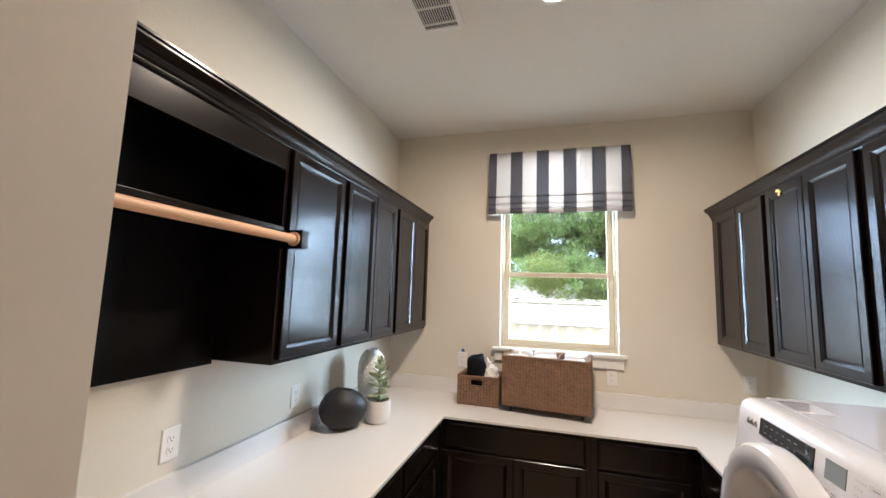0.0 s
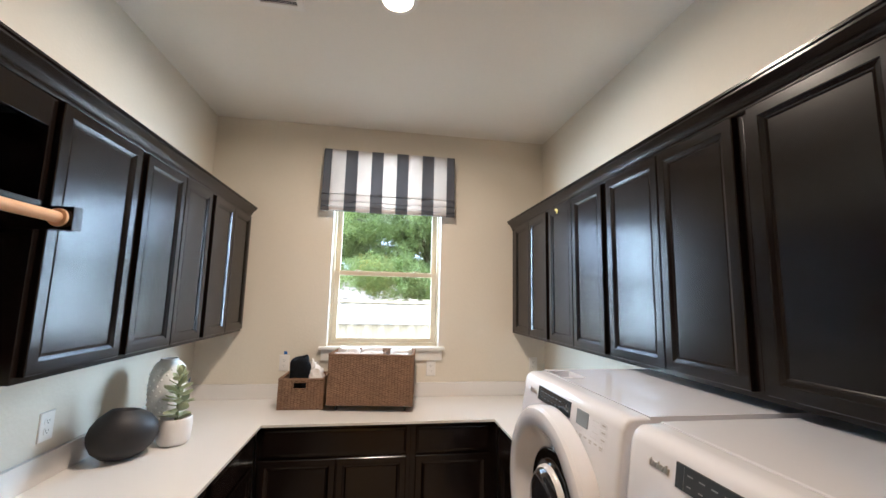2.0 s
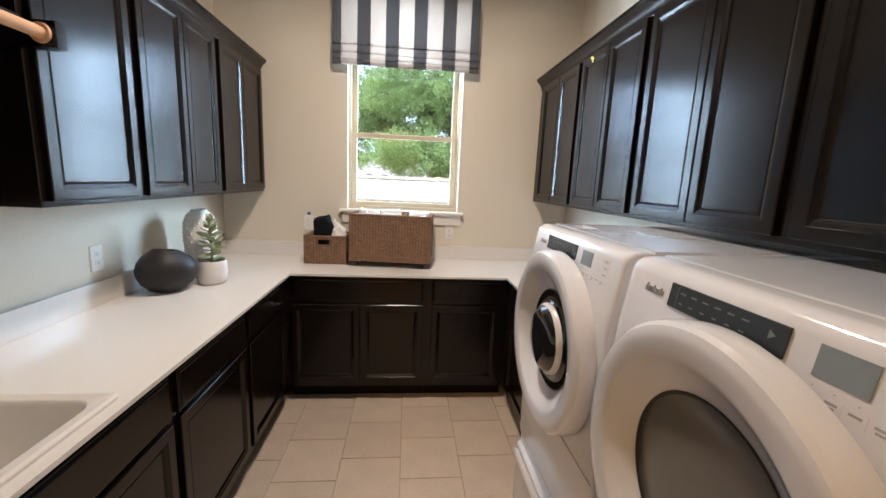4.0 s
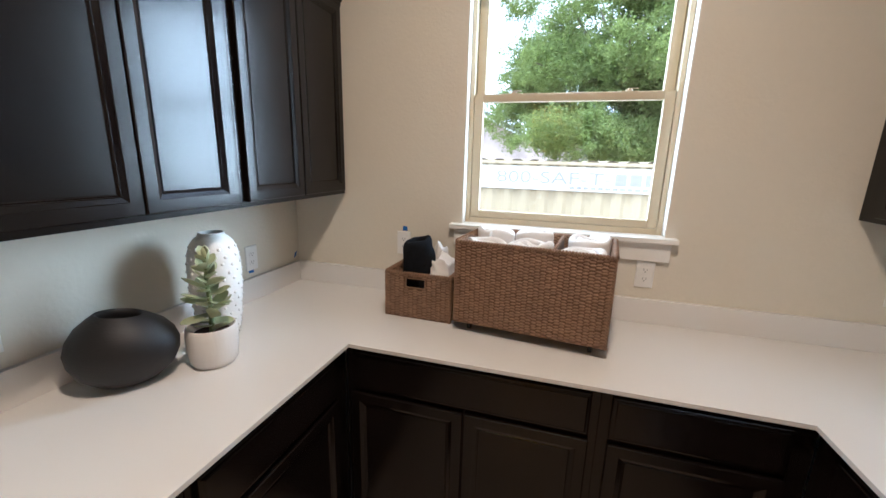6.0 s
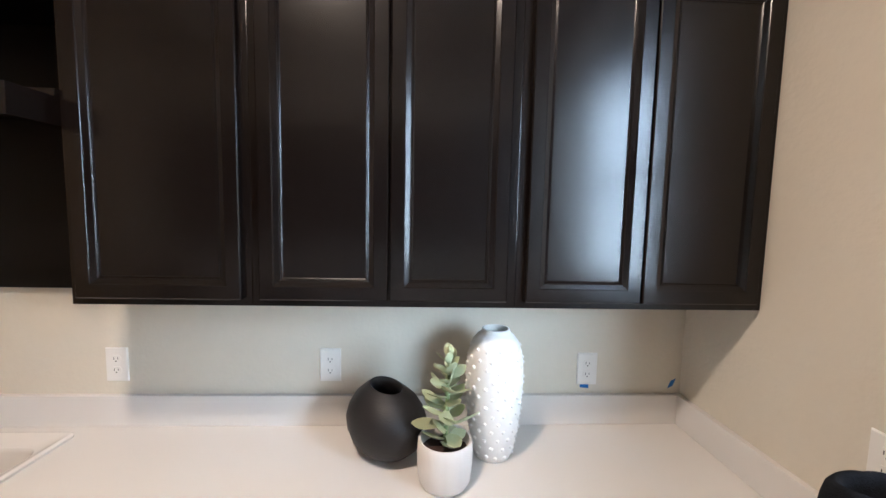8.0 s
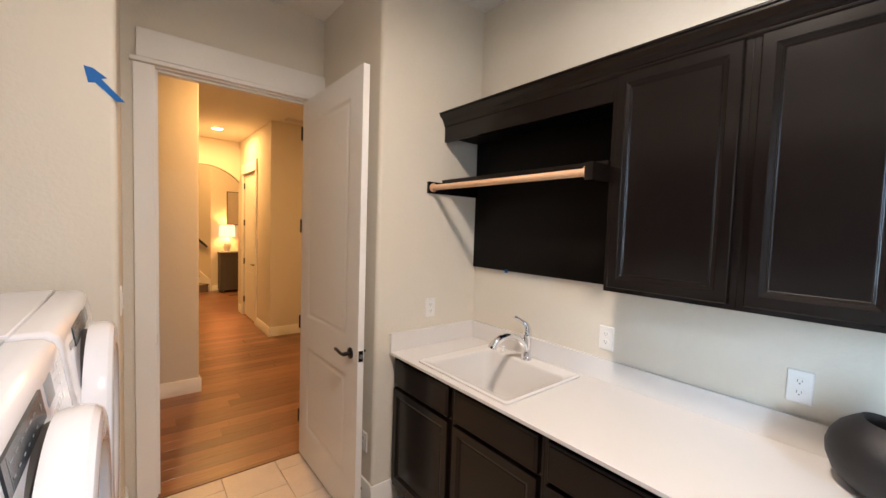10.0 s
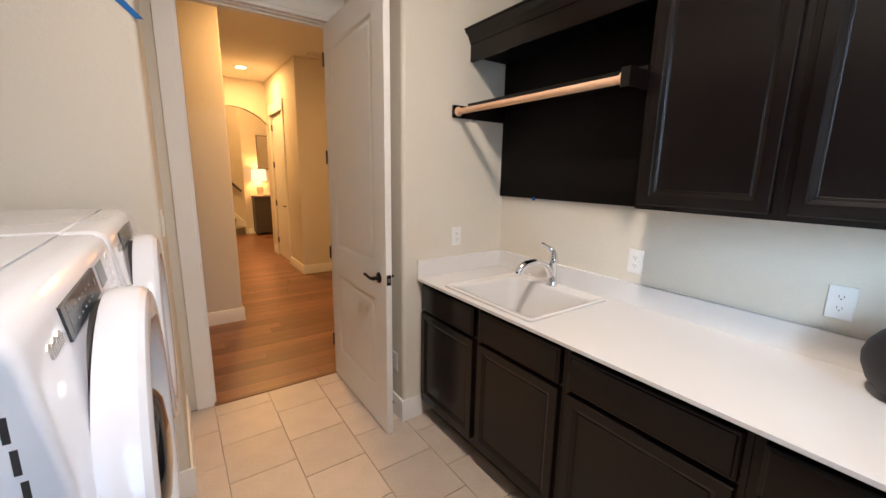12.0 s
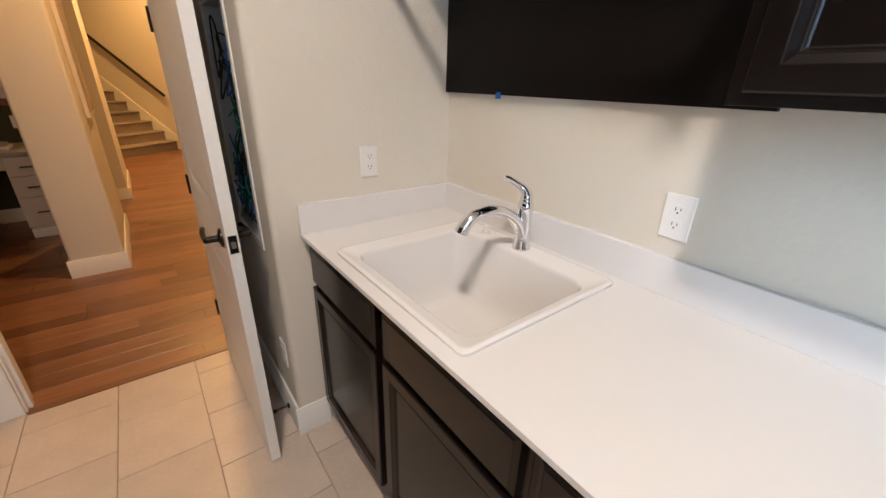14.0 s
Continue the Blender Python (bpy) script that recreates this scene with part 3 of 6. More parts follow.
def outlet(wall, face, at, z, label="white duplex electrical outlet on the cream wall", switch=False):
    """Local x along the wall, local y out of it."""
    m = {"west": Matrix(((0, 1, 0, face), (1, 0, 0, at), (0, 0, 1, z), (0, 0, 0, 1))),
         "north": Matrix(((1, 0, 0, at), (0, -1, 0, face), (0, 0, 1, z), (0, 0, 0, 1))),
         "south": Matrix(((1, 0, 0, at), (0, 1, 0, face), (0, 0, 1, z), (0, 0, 0, 1))),
         "east": Matrix(((0, -1, 0, face), (1, 0, 0, at), (0, 0, 1, z), (0, 0, 0, 1)))}[wall]
    o = thing("light_switch" if switch else "outlet", m.translation, label, "light switch" if switch else "outlet", "" if switch else "wall outlets")

    def put(name, bm, mat, parent):
        bmesh.ops.transform(bm, matrix=m, verts=bm.verts)
        return part(name, bm, mat, parent)

    bm = bmesh.new()
    rings(bm, [[(x, h, zz) for x, zz in ((-a, -b), (a, -b), (a, b), (-a, b))] for a, b, h in ((0.036, 0.058, 0), (0.036, 0.058, 0.003), (0.0335, 0.0555, 0.0058), (0.03, 0.052, 0.006))])
    put("cover_plate", bm, PLASTIC, o)
    if switch:
        put("rocker", cuboid(-0.016, 0.016, 0.006, 0.0095, -0.032, 0.032, bevel=0.002), PLASTIC, o)
        return o
    for dz in (-0.0195, 0.0195):
        bm = bmesh.new()
        pts = [(0.0165 * math.cos(a), max(-0.0135, min(0.0135, 0.0175 * math.sin(a)))) for a in [2 * math.pi * k / 20 for k in range(20)]]
        rings(bm, [[(x, h, zz + dz) for x, zz in pts] for h in (0.0055, 0.0078)])
        s = put("socket", bm, PLASTIC, o)
        bm = bmesh.new()
        box(bm, -0.0072, -0.0054, 0.0077, 0.0083, dz - 0.002, dz + 0.007)
        box(bm, 0.0054, 0.0072, 0.0077, 0.0083, dz - 0.001, dz + 0.006)
        box(bm, -0.002, 0.002, 0.0077, 0.0083, dz - 0.009, dz - 0.005)
        put("slot", bm, SLOT, s)
    return o


outlet("west", XL, 1.261, 1.122)
outlet("west", XL, 1.973, 1.122)
outlet("west", XL, 2.880, 1.110)
outlet("south", YS, -1.055, 1.140)
outlet("north", YB, 0.310, 1.124)
outlet("north", YB, 1.160, 1.148)
outlet("north", YB, -0.800, 1.168)
outlet("west", PL, 0.20, 0.36, "white outlet low on the passage wall")
outlet("east", PR, 0.10, 1.285, "white rocker light switch beside the door", switch=True)


def tape(pts, n, off, label):
    """A flat strip of tape from four corner points."""
    n = Vector(n)
    bm = bmesh.new()
    rings(bm, [[Vector(p) + n * h for p in pts] for h in (0.0004, off)])
    c = sum((Vector(p) for p in pts), Vector()) / len(pts)
    return solo("tape", bm, TAPE, c, label, "tape", "painter's tape marks")


tape([(XL, 2.858, 1.040), (XL, 2.890, 1.037), (XL, 2.888, 1.064), (XL, 2.856, 1.067)], (1, 0, 0), 0.0012, "small blue painter's tape under an outlet")
tape([(XL, 3.183, 1.036), (XL, 3.202, 1.046), (XL, 3.212, 1.073), (XL, 3.193, 1.064)], (1, 0, 0), 0.0012, "small blue painter's tape near the corner")
tape([(-0.808, YB, 1.230), (-0.782, YB, 1.230), (-0.784, YB, 1.252), (-0.806, YB, 1.254)], (0, -1, 0), 0.0012, "small blue painter's tape above an outlet")
tape([(XR, 3.11, 1.05), (XR, 3.135, 1.052), (XR, 3.138, 1.075), (XR, 3.112, 1.072)], (-1, 0, 0), 0.0012, "small blue painter's tape near the corner")
tape([(XL + 0.019, 0.592, 1.372), (XL + 0.019, 0.618, 1.374), (XL + 0.019, 0.615, 1.395), (XL + 0.019, 0.594, 1.393)], (1, 0, 0), 0.0012, "small blue painter's tape on the niche panel")
bm = bmesh.new()
ARROW = [(0.528, 2.189), (0.502, 2.186), (0.462, 2.158), (0.479, 2.152), (0.411, 2.080), (0.436, 2.078), (0.497, 2.134), (0.516, 2.130)]
rings(bm, [[(x, YSR + h, z) for x, z in ARROW] for h in (0.0004, 0.0014)])
solo("tape_arrow", bm, TAPE, (0.47, YSR, 2.15), "blue painter's tape arrow on the cream wall", "tape")
bm = bmesh.new()
for pts in ([(2.318, 2.238), (2.330, 2.216), (2.345, 2.224), (2.333, 2.246)], [(2.332, 2.236), (2.360, 2.240), (2.359, 2.254), (2.333, 2.250)]):
    rings(bm, [[(EF - 0.0192 - h, y, z) for y, z in pts] for h in (0.0004, 0.003)])
solo("tape", bm, YTAPE, (EF - 0.02, 2.335, 2.235), "small yellow tape tab on a cabinet door", "tape")

# ---------------------------------------------------------------- ceiling fittings


def can_light(x, y, strength, colour):
    c = thing("recessed_light", (x, y, ZC - 0.008), "white recessed ceiling light, switched on", "ceiling light", "recessed ceiling lights")
    part("trim_ring", lathe(bmesh.new(), [(0.072, ZC - 0.004), (0.09, ZC - 0.0005), (0.095, ZC - 0.004), (0.088, ZC - 0.009), (0.073, ZC - 0.010)], (x, y, 0), seg=40, cap0=False, cap1=False), TRIM, c)
    part("lens", lathe(bmesh.new(), [(0.0725, ZC - 0.001), (0.0725, ZC - 0.003), (0.04, ZC - 0.0035)], (x, y, 0), seg=32), glow("lit_lens", colour, strength), c)
    return c


can_light(-0.085, 1.762, 5, (1.0, 0.74, 0.45))
can_light(-0.65, -4.73, 9, (1.0, 0.70, 0.38))
can_light(-0.65, -1.55, 9, (1.0, 0.70, 0.38))

vent = thing("ceiling_vent", (-0.645, 1.79, ZC), "white metal ceiling air vent with angled slats", "air vent")
VX0, VX1, VY0, VY1 = -0.762, -0.530, 1.60, 1.915
z0 = ZC - 0.008
bm = bmesh.new()
for a in ((VX0, VX1, VY0, VY0 + 0.03), (VX0, VX1, VY1 - 0.03, VY1), (VX0, VX0 + 0.03, VY0 + 0.03, VY1 - 0.03), (VX1 - 0.03, VX1, VY0 + 0.03, VY1 - 0.03),
          (VX0 + 0.03, VX1 - 0.03, 1.735, 1.745), (VX0 + 0.03, VX1 - 0.03, 1.848, 1.856)):
    box(bm, *a, z0, ZC - 0.0005)
part("frame", bm, TRIM, vent)
# black sheet stands in for the dark of the duct between the slats
part("backing", cuboid(VX0 + 0.028, VX1 - 0.028, VY0 + 0.028, VY1 - 0.028, ZC - 0.0012, ZC - 0.0004), RUBBER, vent)
for k in range(14):
    x = VX0 + 0.037 + k * 0.0122
    for ya, yb in ((1.632, 1.734), (1.746, 1.847)):
        part("slat", sweep_profile(bmesh.new(), [(-0.0020, -0.007), (0.0006, -0.007), (0.0022, -0.001), (0.0012, -0.001)], (x, ya, ZC), (x, yb, ZC), (1, 0, 0)), TRIM, vent)
for k in range(3):
    y = 1.861 + k * 0.009
    part("slat", sweep_profile(bmesh.new(), [(-0.002, -0.007), (-0.0005, -0.007), (0.005, -0.001), (0.0035, -0.001)], (VX0 + 0.03, y, ZC), (VX1 - 0.03, y, ZC), (0, 1, 0)), TRIM, vent)

# ---------------------------------------------------------------- washer and dryer


def machine(name, label, y0, dryer):
    """A front loader on a drawer pedestal, front towards -x, 0.685 m wide from y0."""
    w = 0.685
    y1, ym = y0 + w, y0 + w / 2
    zb, zt = 0.395, 1.375
    zc, R = 1.0, 0.315
    fxx = 0.492
    c = thing(name, (0.86, ym, 0), label, "clothes dryer" if dryer else "washing machine")
    # cabinet profile in x and z: sloping console at the top of the front
    prof = [(1.225, zb + 0.004), (0.525, zb + 0.004), (0.515, zb + 0.02), (0.507, 0.75), (0.493, 1.14), (0.498, 1.205), (0.509, 1.28), (0.519, 1.345), (0.527, 1.363), (0.543, zt - 0.001), (0.566, zt + 0.001), (0.598, zt + 0.001), (0.599, zt - 0.032),
            (1.20, zt - 0.032), (1.225, zt - 0.045)]
    bm = bmesh.new()
    n = len(prof)
    rim = [(0.001, 0.020), (0.002, 0.014), (0.005, 0.008), (0.010, 0.0035), (0.017, 0.001), (0.027, 0)]
    ys = [(y0 + d, q) for d, q in rim] + [(y1 - d, q) for d, q in rim[::-1]]
    mx, mz = 0.87, 0.88
    loops = [[(x + (mx - x) * s * 1.2, y, z + (mz - z) * s * 0.9) for x, z in prof] for y, s in ys]
    rings(bm, loops)
    part("cabinet", bm, ENAMEL, c, angle=36)
    # raised lid line on the top
    bm = bmesh.new()
    if dryer:
        box(bm, 0.601, 1.222, y0 + 0.003, y1 - 0.003, zt - 0.031, zt + 0.003, bevel=0.006)
    else:
        hx0, hx1, hy0, hy1 = 0.607, 0.700, y1 - 0.185, y1 - 0.04
        xs, ys2 = [0.601, hx0, hx1, 1.222], [y0 + 0.003, hy0, hy1, y1 - 0.003]
        g = {(i, j, k): bm.verts.new((xs[i], ys2[j], z)) for i in range(4) for j in range(4) for k, z in enumerate((zt - 0.031, zt + 0.003))}
        for i in range(3):
            for j in range(3):
                if (i, j) != (1, 1):
                    bm.faces.new([g[p] for p in ((i, j, 1), (i + 1, j, 1), (i + 1, j + 1, 1), (i, j + 1, 1))])
        for k in range(3):
            for a, b in (((k, 0), (k + 1, 0)), ((3, k), (3, k + 1)), ((k + 1, 3), (k, 3)), ((0, k + 1), (0, k))):
                bm.faces.new([g[(*a, 0)], g[(*b, 0)], g[(*b, 1)], g[(*a, 1)]])
        for a, b in (((1, 1), (1, 2)), ((1, 2), (2, 2)), ((2, 2), (2, 1)), ((2, 1), (1, 1))):
            bm.faces.new([g[(*a, 0)], g[(*b, 0)], g[(*b, 1)], g[(*a, 1)]])
    part("top_panel", bm, ENAMEL, c)
    # black gasket ring doubling as the shadow in the door gap, and round door
    part("door_gasket", lathe(bmesh.new(), [(R - 0.018, fxx + 0.022), (R - 0.020, fxx + 0.004), (R - 0.03, fxx + 0.002), (R - 0.04, fxx + 0.01)], (0, ym, zc), "x", 64, False, False), RUBBER, c)
    outer = [(R - 0.02, fxx + 0.006), (R - 0.002, fxx + 0.005), (R, fxx - 0.004), (R, fxx - 0.030), (R - 0.004, fxx - 0.044), (R - 0.012, fxx - 0.053), (R - 0.024, fxx - 0.057),
             (R - 0.036, fxx - 0.0575), (0.252, fxx - 0.0545), (0.243, fxx - 0.050), (0.236, fxx - 0.044), (0.205, fxx - 0.022), (0.184, fxx - 0.010), (0.179, fxx - 0.006), (0.178, fxx + 0.002)]
    door = part("door", lathe(bmesh.new(), outer, (0, ym, zc), "x", 80, False, False), ENAMEL, c, angle=24)
    if dryer:
        part("glass", lathe(bmesh.new(), [(0.1775, fxx - 0.004), (0.174, fxx - 0.008), (0.12, fxx - 0.013), (0.05, fxx - 0.015)], (0, ym, zc), "x", 56, False, True), GREYGLASS, door, "grey door window", angle=60)
        part("inner_rim", lathe(bmesh.new(), [(0.182, fxx - 0.0092), (0.179, fxx - 0.0112), (0.174, fxx - 0.0075)], (0, ym, zc), "x", 56, False, False), RUBBER, door, "dark rim of the window")
    else:
        part("glass", lathe(bmesh.new(), [(0.1775, fxx - 0.004), (0.173, fxx - 0.010), (0.150, fxx - 0.006), (0.128, fxx - 0.012), (0.118, fxx - 0.028), (0.108, fxx - 0.044), (0.09, fxx - 0.054), (0.04, fxx - 0.060)],
                            (0, ym, zc), "x", 64, False, True), SMOKE, door, "dark glossy bulging door window", angle=60)
        part("inner_rim", lathe(bmesh.new(), [(0.126, fxx - 0.016), (0.124, fxx - 0.026), (0.116, fxx - 0.034), (0.113, fxx - 0.032)], (0, ym, zc), "x", 56, False, False), GREYPLASTIC, door)
    # console: points on the sloping face, u from the left edge as seen from the front
    def face(u, z, out=0.0):
        t = (z - 1.205) / (1.345 - 1.205)
        x = 0.498 + (0.519 - 0.498) * t
        return (x - out, y1 - u, z)

    def plate(name, u0, u1, z0, z1, out, mat, parent, label=""):
        bm = bmesh.new()
        rings(bm, [[face(u0, z0, -0.004), face(u1, z0, -0.004), face(u1, z1, -0.004), face(u0, z1, -0.004)],
                   [face(u0, z0, out), face(u1, z0, out), face(u1, z1, out), face(u0, z1, out)]])
        return part(name, bm, mat, parent, label)

    def bars(u0, u1, z0, z1, base, out):
        rings(bm, [[face(u0, z0, h), face(u1, z0, h), face(u1, z1, h), face(u0, z1, h)] for h in (base, out)])

    p = plate("button_panel", 0.160, 0.414, 1.299, 1.347, 0.0035, DARKPANEL, c, "dark blue-grey touch panel")
    bm = bmesh.new()
    for k in range(6):
        for j, z in enumerate((1.311, 1.331)):
            u = 0.191 + k * 0.0288
            bars(u, u + 0.010 + 0.004 * ((k * 3 + j) % 3), z, z + 0.0024, 0.003, 0.0040)
    bars(0.182, 0.1826, 1.301, 1.345, 0.003, 0.0039)
    for z0, z1 in ((1.320, 1.334),):
        rings(bm, [[face(0.385, z0, h), face(0.396, (z0 + z1) / 2, h), face(0.385, z1, h)] for h in (0.003, 0.0040)])
    tagged(part("printing", bm, LIGHTINK, p), kind="stuff")
    plate("display", 0.455, 0.523, 1.298, 1.342, 0.0016, SCREEN, c, "grey-blue blank display")
    for k in range(6):                       # a row of small buttons under the display, each with a dot over it
        u = 0.448 + k * 0.0278
        bt = plate("button", u, u + 0.0245, 1.262, 1.280, 0.0006, ENAMEL, c)
        bm = bmesh.new()
        bars(u + 0.004, u + 0.019, 1.272, 1.2755, 0.0004, 0.0010)
        if k % 2:
            bars(u + 0.006, u + 0.017, 1.2665, 1.2695, 0.0004, 0.0010)
        bars(u + 0.011, u + 0.0128, 1.2855, 1.287, -0.002, 0.0008)
        part("button_label", bm, INK, bt, "small unreadable grey printing")
    for k in range(3):                       # a column of buttons by the corner
        z = 1.325 - k * 0.019
        bt = plate("button", 0.585, 0.622, z, z + 0.0155, 0.0006, ENAMEL, c)
        bm = bmesh.new()
        bars(0.595, 0.613, z + 0.006, z + 0.0095, 0.0004, 0.0010)
        part("button_label", bm, INK, bt, "small unreadable grey printing")
    bm = bmesh.new()
    for i in range(4):
        for j in range(3 if i % 2 else 4):
            u, z = 0.548 + j * 0.0088, 1.332 - i * 0.0155
            bars(u, u + 0.0017, z, z + 0.0015, -0.002, 0.0008)
    part("indicator_dots", bm, INK, c, "small grey indicator dots")
    # maker's mark as plain chrome shapes
    bm = bmesh.new()
    for k in range(8):
        u = 0.078 + k * 0.0078
        rings(bm, [[face(u, 1.310, h), face(u + 0.0045, 1.310, h), face(u + 0.007, 1.322 if k % 3 else 1.327, h), face(u + 0.001, 1.322, h)] for h in (0, 0.003)])
    part("badge", bm, NICKEL, c, "chrome maker's badge")
    # seam of the lower panel
    part("seam", cuboid(0.505, 0.512, y0 + 0.012, y1 - 0.012, 0.690, 0.693), GREYPLASTIC, c)
    if not dryer:
        # dispenser handle recess on the top, vent slots in the side
        part("dispenser_cup", cuboid(0.628, 0.684, y1 - 0.15, y1 - 0.09, zt - 0.0315, zt - 0.012, bevel=0.006), GREYPLASTIC, c, "pale grey dispenser cup")
        bm = bmesh.new()
        for k in range(5):
            z = 1.312 - k * 0.036
            box(bm, 0.537 - 0.003 * k, 0.543 - 0.003 * k, y1 - 0.004, y1 - 0.0004, z - 0.014, z + 0.014)
        part("side_slot", bm, RUBBER, c)
    # pedestal with drawer
    ped = part("pedestal", cuboid(0.525, 1.22, y0 + 0.002, y1 - 0.002, 0.02, zb - 0.001, bevel=0.006), ENAMEL, c, "white drawer pedestal")
    part("drawer_front", panelled(bmesh.new(), w - 0.03, 0.30, [(0, 0), (0, 0.012), (0.006, 0.02), (0.02, 0.022), (0.05, 0.024)], Matrix(((0, -1, 0, 0.525), (1, 0, 0, y0 + 0.015), (0, 0, 1, 0.055), (0, 0, 0, 1)))), ENAMEL, ped)
    bm = bmesh.new()
    sweep_profile(bm, [(0, 0.012), (0.02, 0.02), (0.026, 0.012), (0.022, 0.0), (0, -0.006)], (0.5015, y0 + 0.05, 0.325), (0.5015, y1 - 0.05, 0.325), (-1, 0, 0))
    part("handle", bm, GREYPLASTIC, ped)
    for x in (0.60, 1.16):
        for y in (y0 + 0.06, y1 - 0.06):
            part("foot", lathe(bmesh.new(), [(0.022, 0), (0.022, 0.012), (0.012, 0.014), (0.012, 0.021)], (x, y, 0), seg=14), RUBBER, ped)
    return c


machine("washing_machine", "white front-loading washer with dark glass door on pedestal", 1.043, False)
machine("clothes_dryer", "white front-loading dryer with grey door window on pedestal", 0.330, True)

# ---------------------------------------------------------------- laundry door, open into the room
DLX = -0.525
LEAF = (DLX - 0.035, DLX, -0.492, 0.390, 0.012, 2.457)
leaf = thing("door_1", (DLX, -0.49, 0.012), "white two-panel door standing open against the passage", "door", kind="structure")
bm = bmesh.new()
hw, hh = LEAF[3] - LEAF[2], LEAF[5] - LEAF[4]
STEPS = [(0, 0), (0.004, -0.0005), (0.016, -0.007), (0.03, -0.007), (0.042, -0.003), (0.05, -0.003)]
pan = [(0.13, hw - 0.14, 0.995, 2.31), (0.13, hw - 0.14, 0.22, 0.80)]
cuts_u, cuts_v = [0, 0.13, hw - 0.14, hw], [0, 0.22, 0.80, 0.995, 2.31, hh]
for sgn, x in ((1, LEAF[1]), (-1, LEAF[0])):
    grid = {(i, j): bm.verts.new((x, LEAF[2] + u, LEAF[4] + v)) for i, u in enumerate(cuts_u) for j, v in enumerate(cuts_v)}
    for i in range(3):
        for j in range(5):
            q = [grid[(i, j)], grid[(i + 1, j)], grid[(i + 1, j + 1)], grid[(i, j + 1)]]
            if i == 1 and j in (1, 3):
                u0, u1, v0, v1 = cuts_u[1], cuts_u[2], cuts_v[j], cuts_v[j + 1]
                last = q
                for ins, h in STEPS[1:]:
                    nxt = [bm.verts.new((x + sgn * h, LEAF[2] + uu, LEAF[4] + vv)) for uu, vv in ((u0 + ins, v0 + ins), (u1 - ins, v0 + ins), (u1 - ins, v1 - ins), (u0 + ins, v1 - ins))]
                    for k in range(4):
                        bm.faces.new((last[k], last[(k + 1) % 4], nxt[(k + 1) % 4], nxt[k]))
                    last = nxt
                bm.faces.new(last)
            else:
                bm.faces.new(q)
    if sgn == 1:
        front = grid
    else:
        ring = [(i, 0) for i in range(4)] + [(3, j) for j in range(1, 6)] + [(i, 5) for i in (2, 1, 0)] + [(0, j) for j in (4, 3, 2, 1)]
        for a, b in zip(ring, ring[1:] + ring[:1]):
            bm.faces.new((front[a], front[b], grid[b], grid[a]))
part("leaf", bm, TRIM, leaf)


def lever_handle(parent, at, n, along):
    """A lever on a round rose; n out of the door, along towards the lever's tip."""
    at, n, along = Vector(at), Vector(n), Vector(along)
    bm = bmesh.new()
    up = n.cross(along)
    for r0, r1, h0, h1 in ((0.031, 0.030, 0, 0.006), (0.027, 0.012, 0.006, 0.012), (0.011, 0.011, 0.012, 0.045)):
        rings(bm, [[at + n * h + r * (math.cos(2 * math.pi * k / 20) * along + math.sin(2 * math.pi * k / 20) * up) for k in range(20)] for r, h in ((r0, h0), (r1, h1))])
    tube(bm, smooth_path([at + n * 0.045 - along * 0.008, at + n * 0.047 + along * 0.03, at + n * 0.045 + along * 0.075 - up * 0.004, at + n * 0.04 + along * 0.11 - up * 0.002], 5), 0.0085, 10)
    return part("handle", bm, BRONZE, parent, "dark bronze lever handle")


lever_handle(leaf, (LEAF[1], 0.305, 0.945), (1, 0, 0), (0, -1, 0))
lever_handle(leaf, (LEAF[0], 0.305, 0.945), (-1, 0, 0), (0, -1, 0))
bm = cuboid(DLX - 0.030, DLX - 0.005, LEAF[3] - 0.001, LEAF[3] + 0.0015, 0.917, 0.975, bevel=0.0006)
part("latch_plate", bm, BRONZE, leaf)
part("latch_bolt", cuboid(DLX - 0.024, DLX - 0.011, LEAF[3], LEAF[3] + 0.010, 0.936, 0.956, bevel=0.002), NICKEL, leaf)
for z in (0.28, 0.95, 1.62, 2.25):
    bm = bmesh.new()
    tube(bm, [(DLX + 0.004, LEAF[2] - 0.006, z - 0.045), (DLX + 0.004, LEAF[2] - 0.006, z + 0.045)], 0.006, 10)
    part("hinge", bm, BRONZE, leaf)
solo("strike_plate", cuboid(DR - 0.0015, DR, -0.565, -0.535, 0.905, 0.965, bevel=0.0005), BRONZE, (DR, -0.55, 0.935), "dark bronze strike plate on the door lining", "strike plate")
bm = bmesh.new()
tube(bm, [(PL + 0.016, 0.20, 0.075), (PL + 0.024, 0.20, 0.075)], 0.012, 12)
pts = [(PL + 0.024 + 0.05 * k / 60, 0.20 + 0.006 * math.cos(k * 0.9), 0.075 + 0.006 * math.sin(k * 0.9)) for k in range(61)]
tube(bm, pts, 0.0013, 5)
tube(bm, [(PL + 0.073, 0.20, 0.075), (PL + 0.085, 0.20, 0.075)], 0.009, 12)
solo("door_stop", bm, BRONZE, (PL + 0.016, 0.20, 0.075), "dark spring door stop on the baseboard", "door stop")

# network enclosure in the wall behind the door
net = thing("network_box", (PL - 0.05, -0.05, NB[2]), "open white wall enclosure full of loose cables", "network box")
bm = bmesh.new()
d0 = PL - 0.085
box(bm, d0, d0 + 0.003, NB[0], NB[1], NB[2], NB[3])
box(bm, d0 + 0.003, PL, NB[0], NB[0] + 0.003, NB[2], NB[3])
box(bm, d0 + 0.003, PL, NB[1] - 0.003, NB[1], NB[2], NB[3])
box(bm, d0 + 0.003, PL, NB[0] + 0.003, NB[1] - 0.003, NB[2], NB[2] + 0.003)
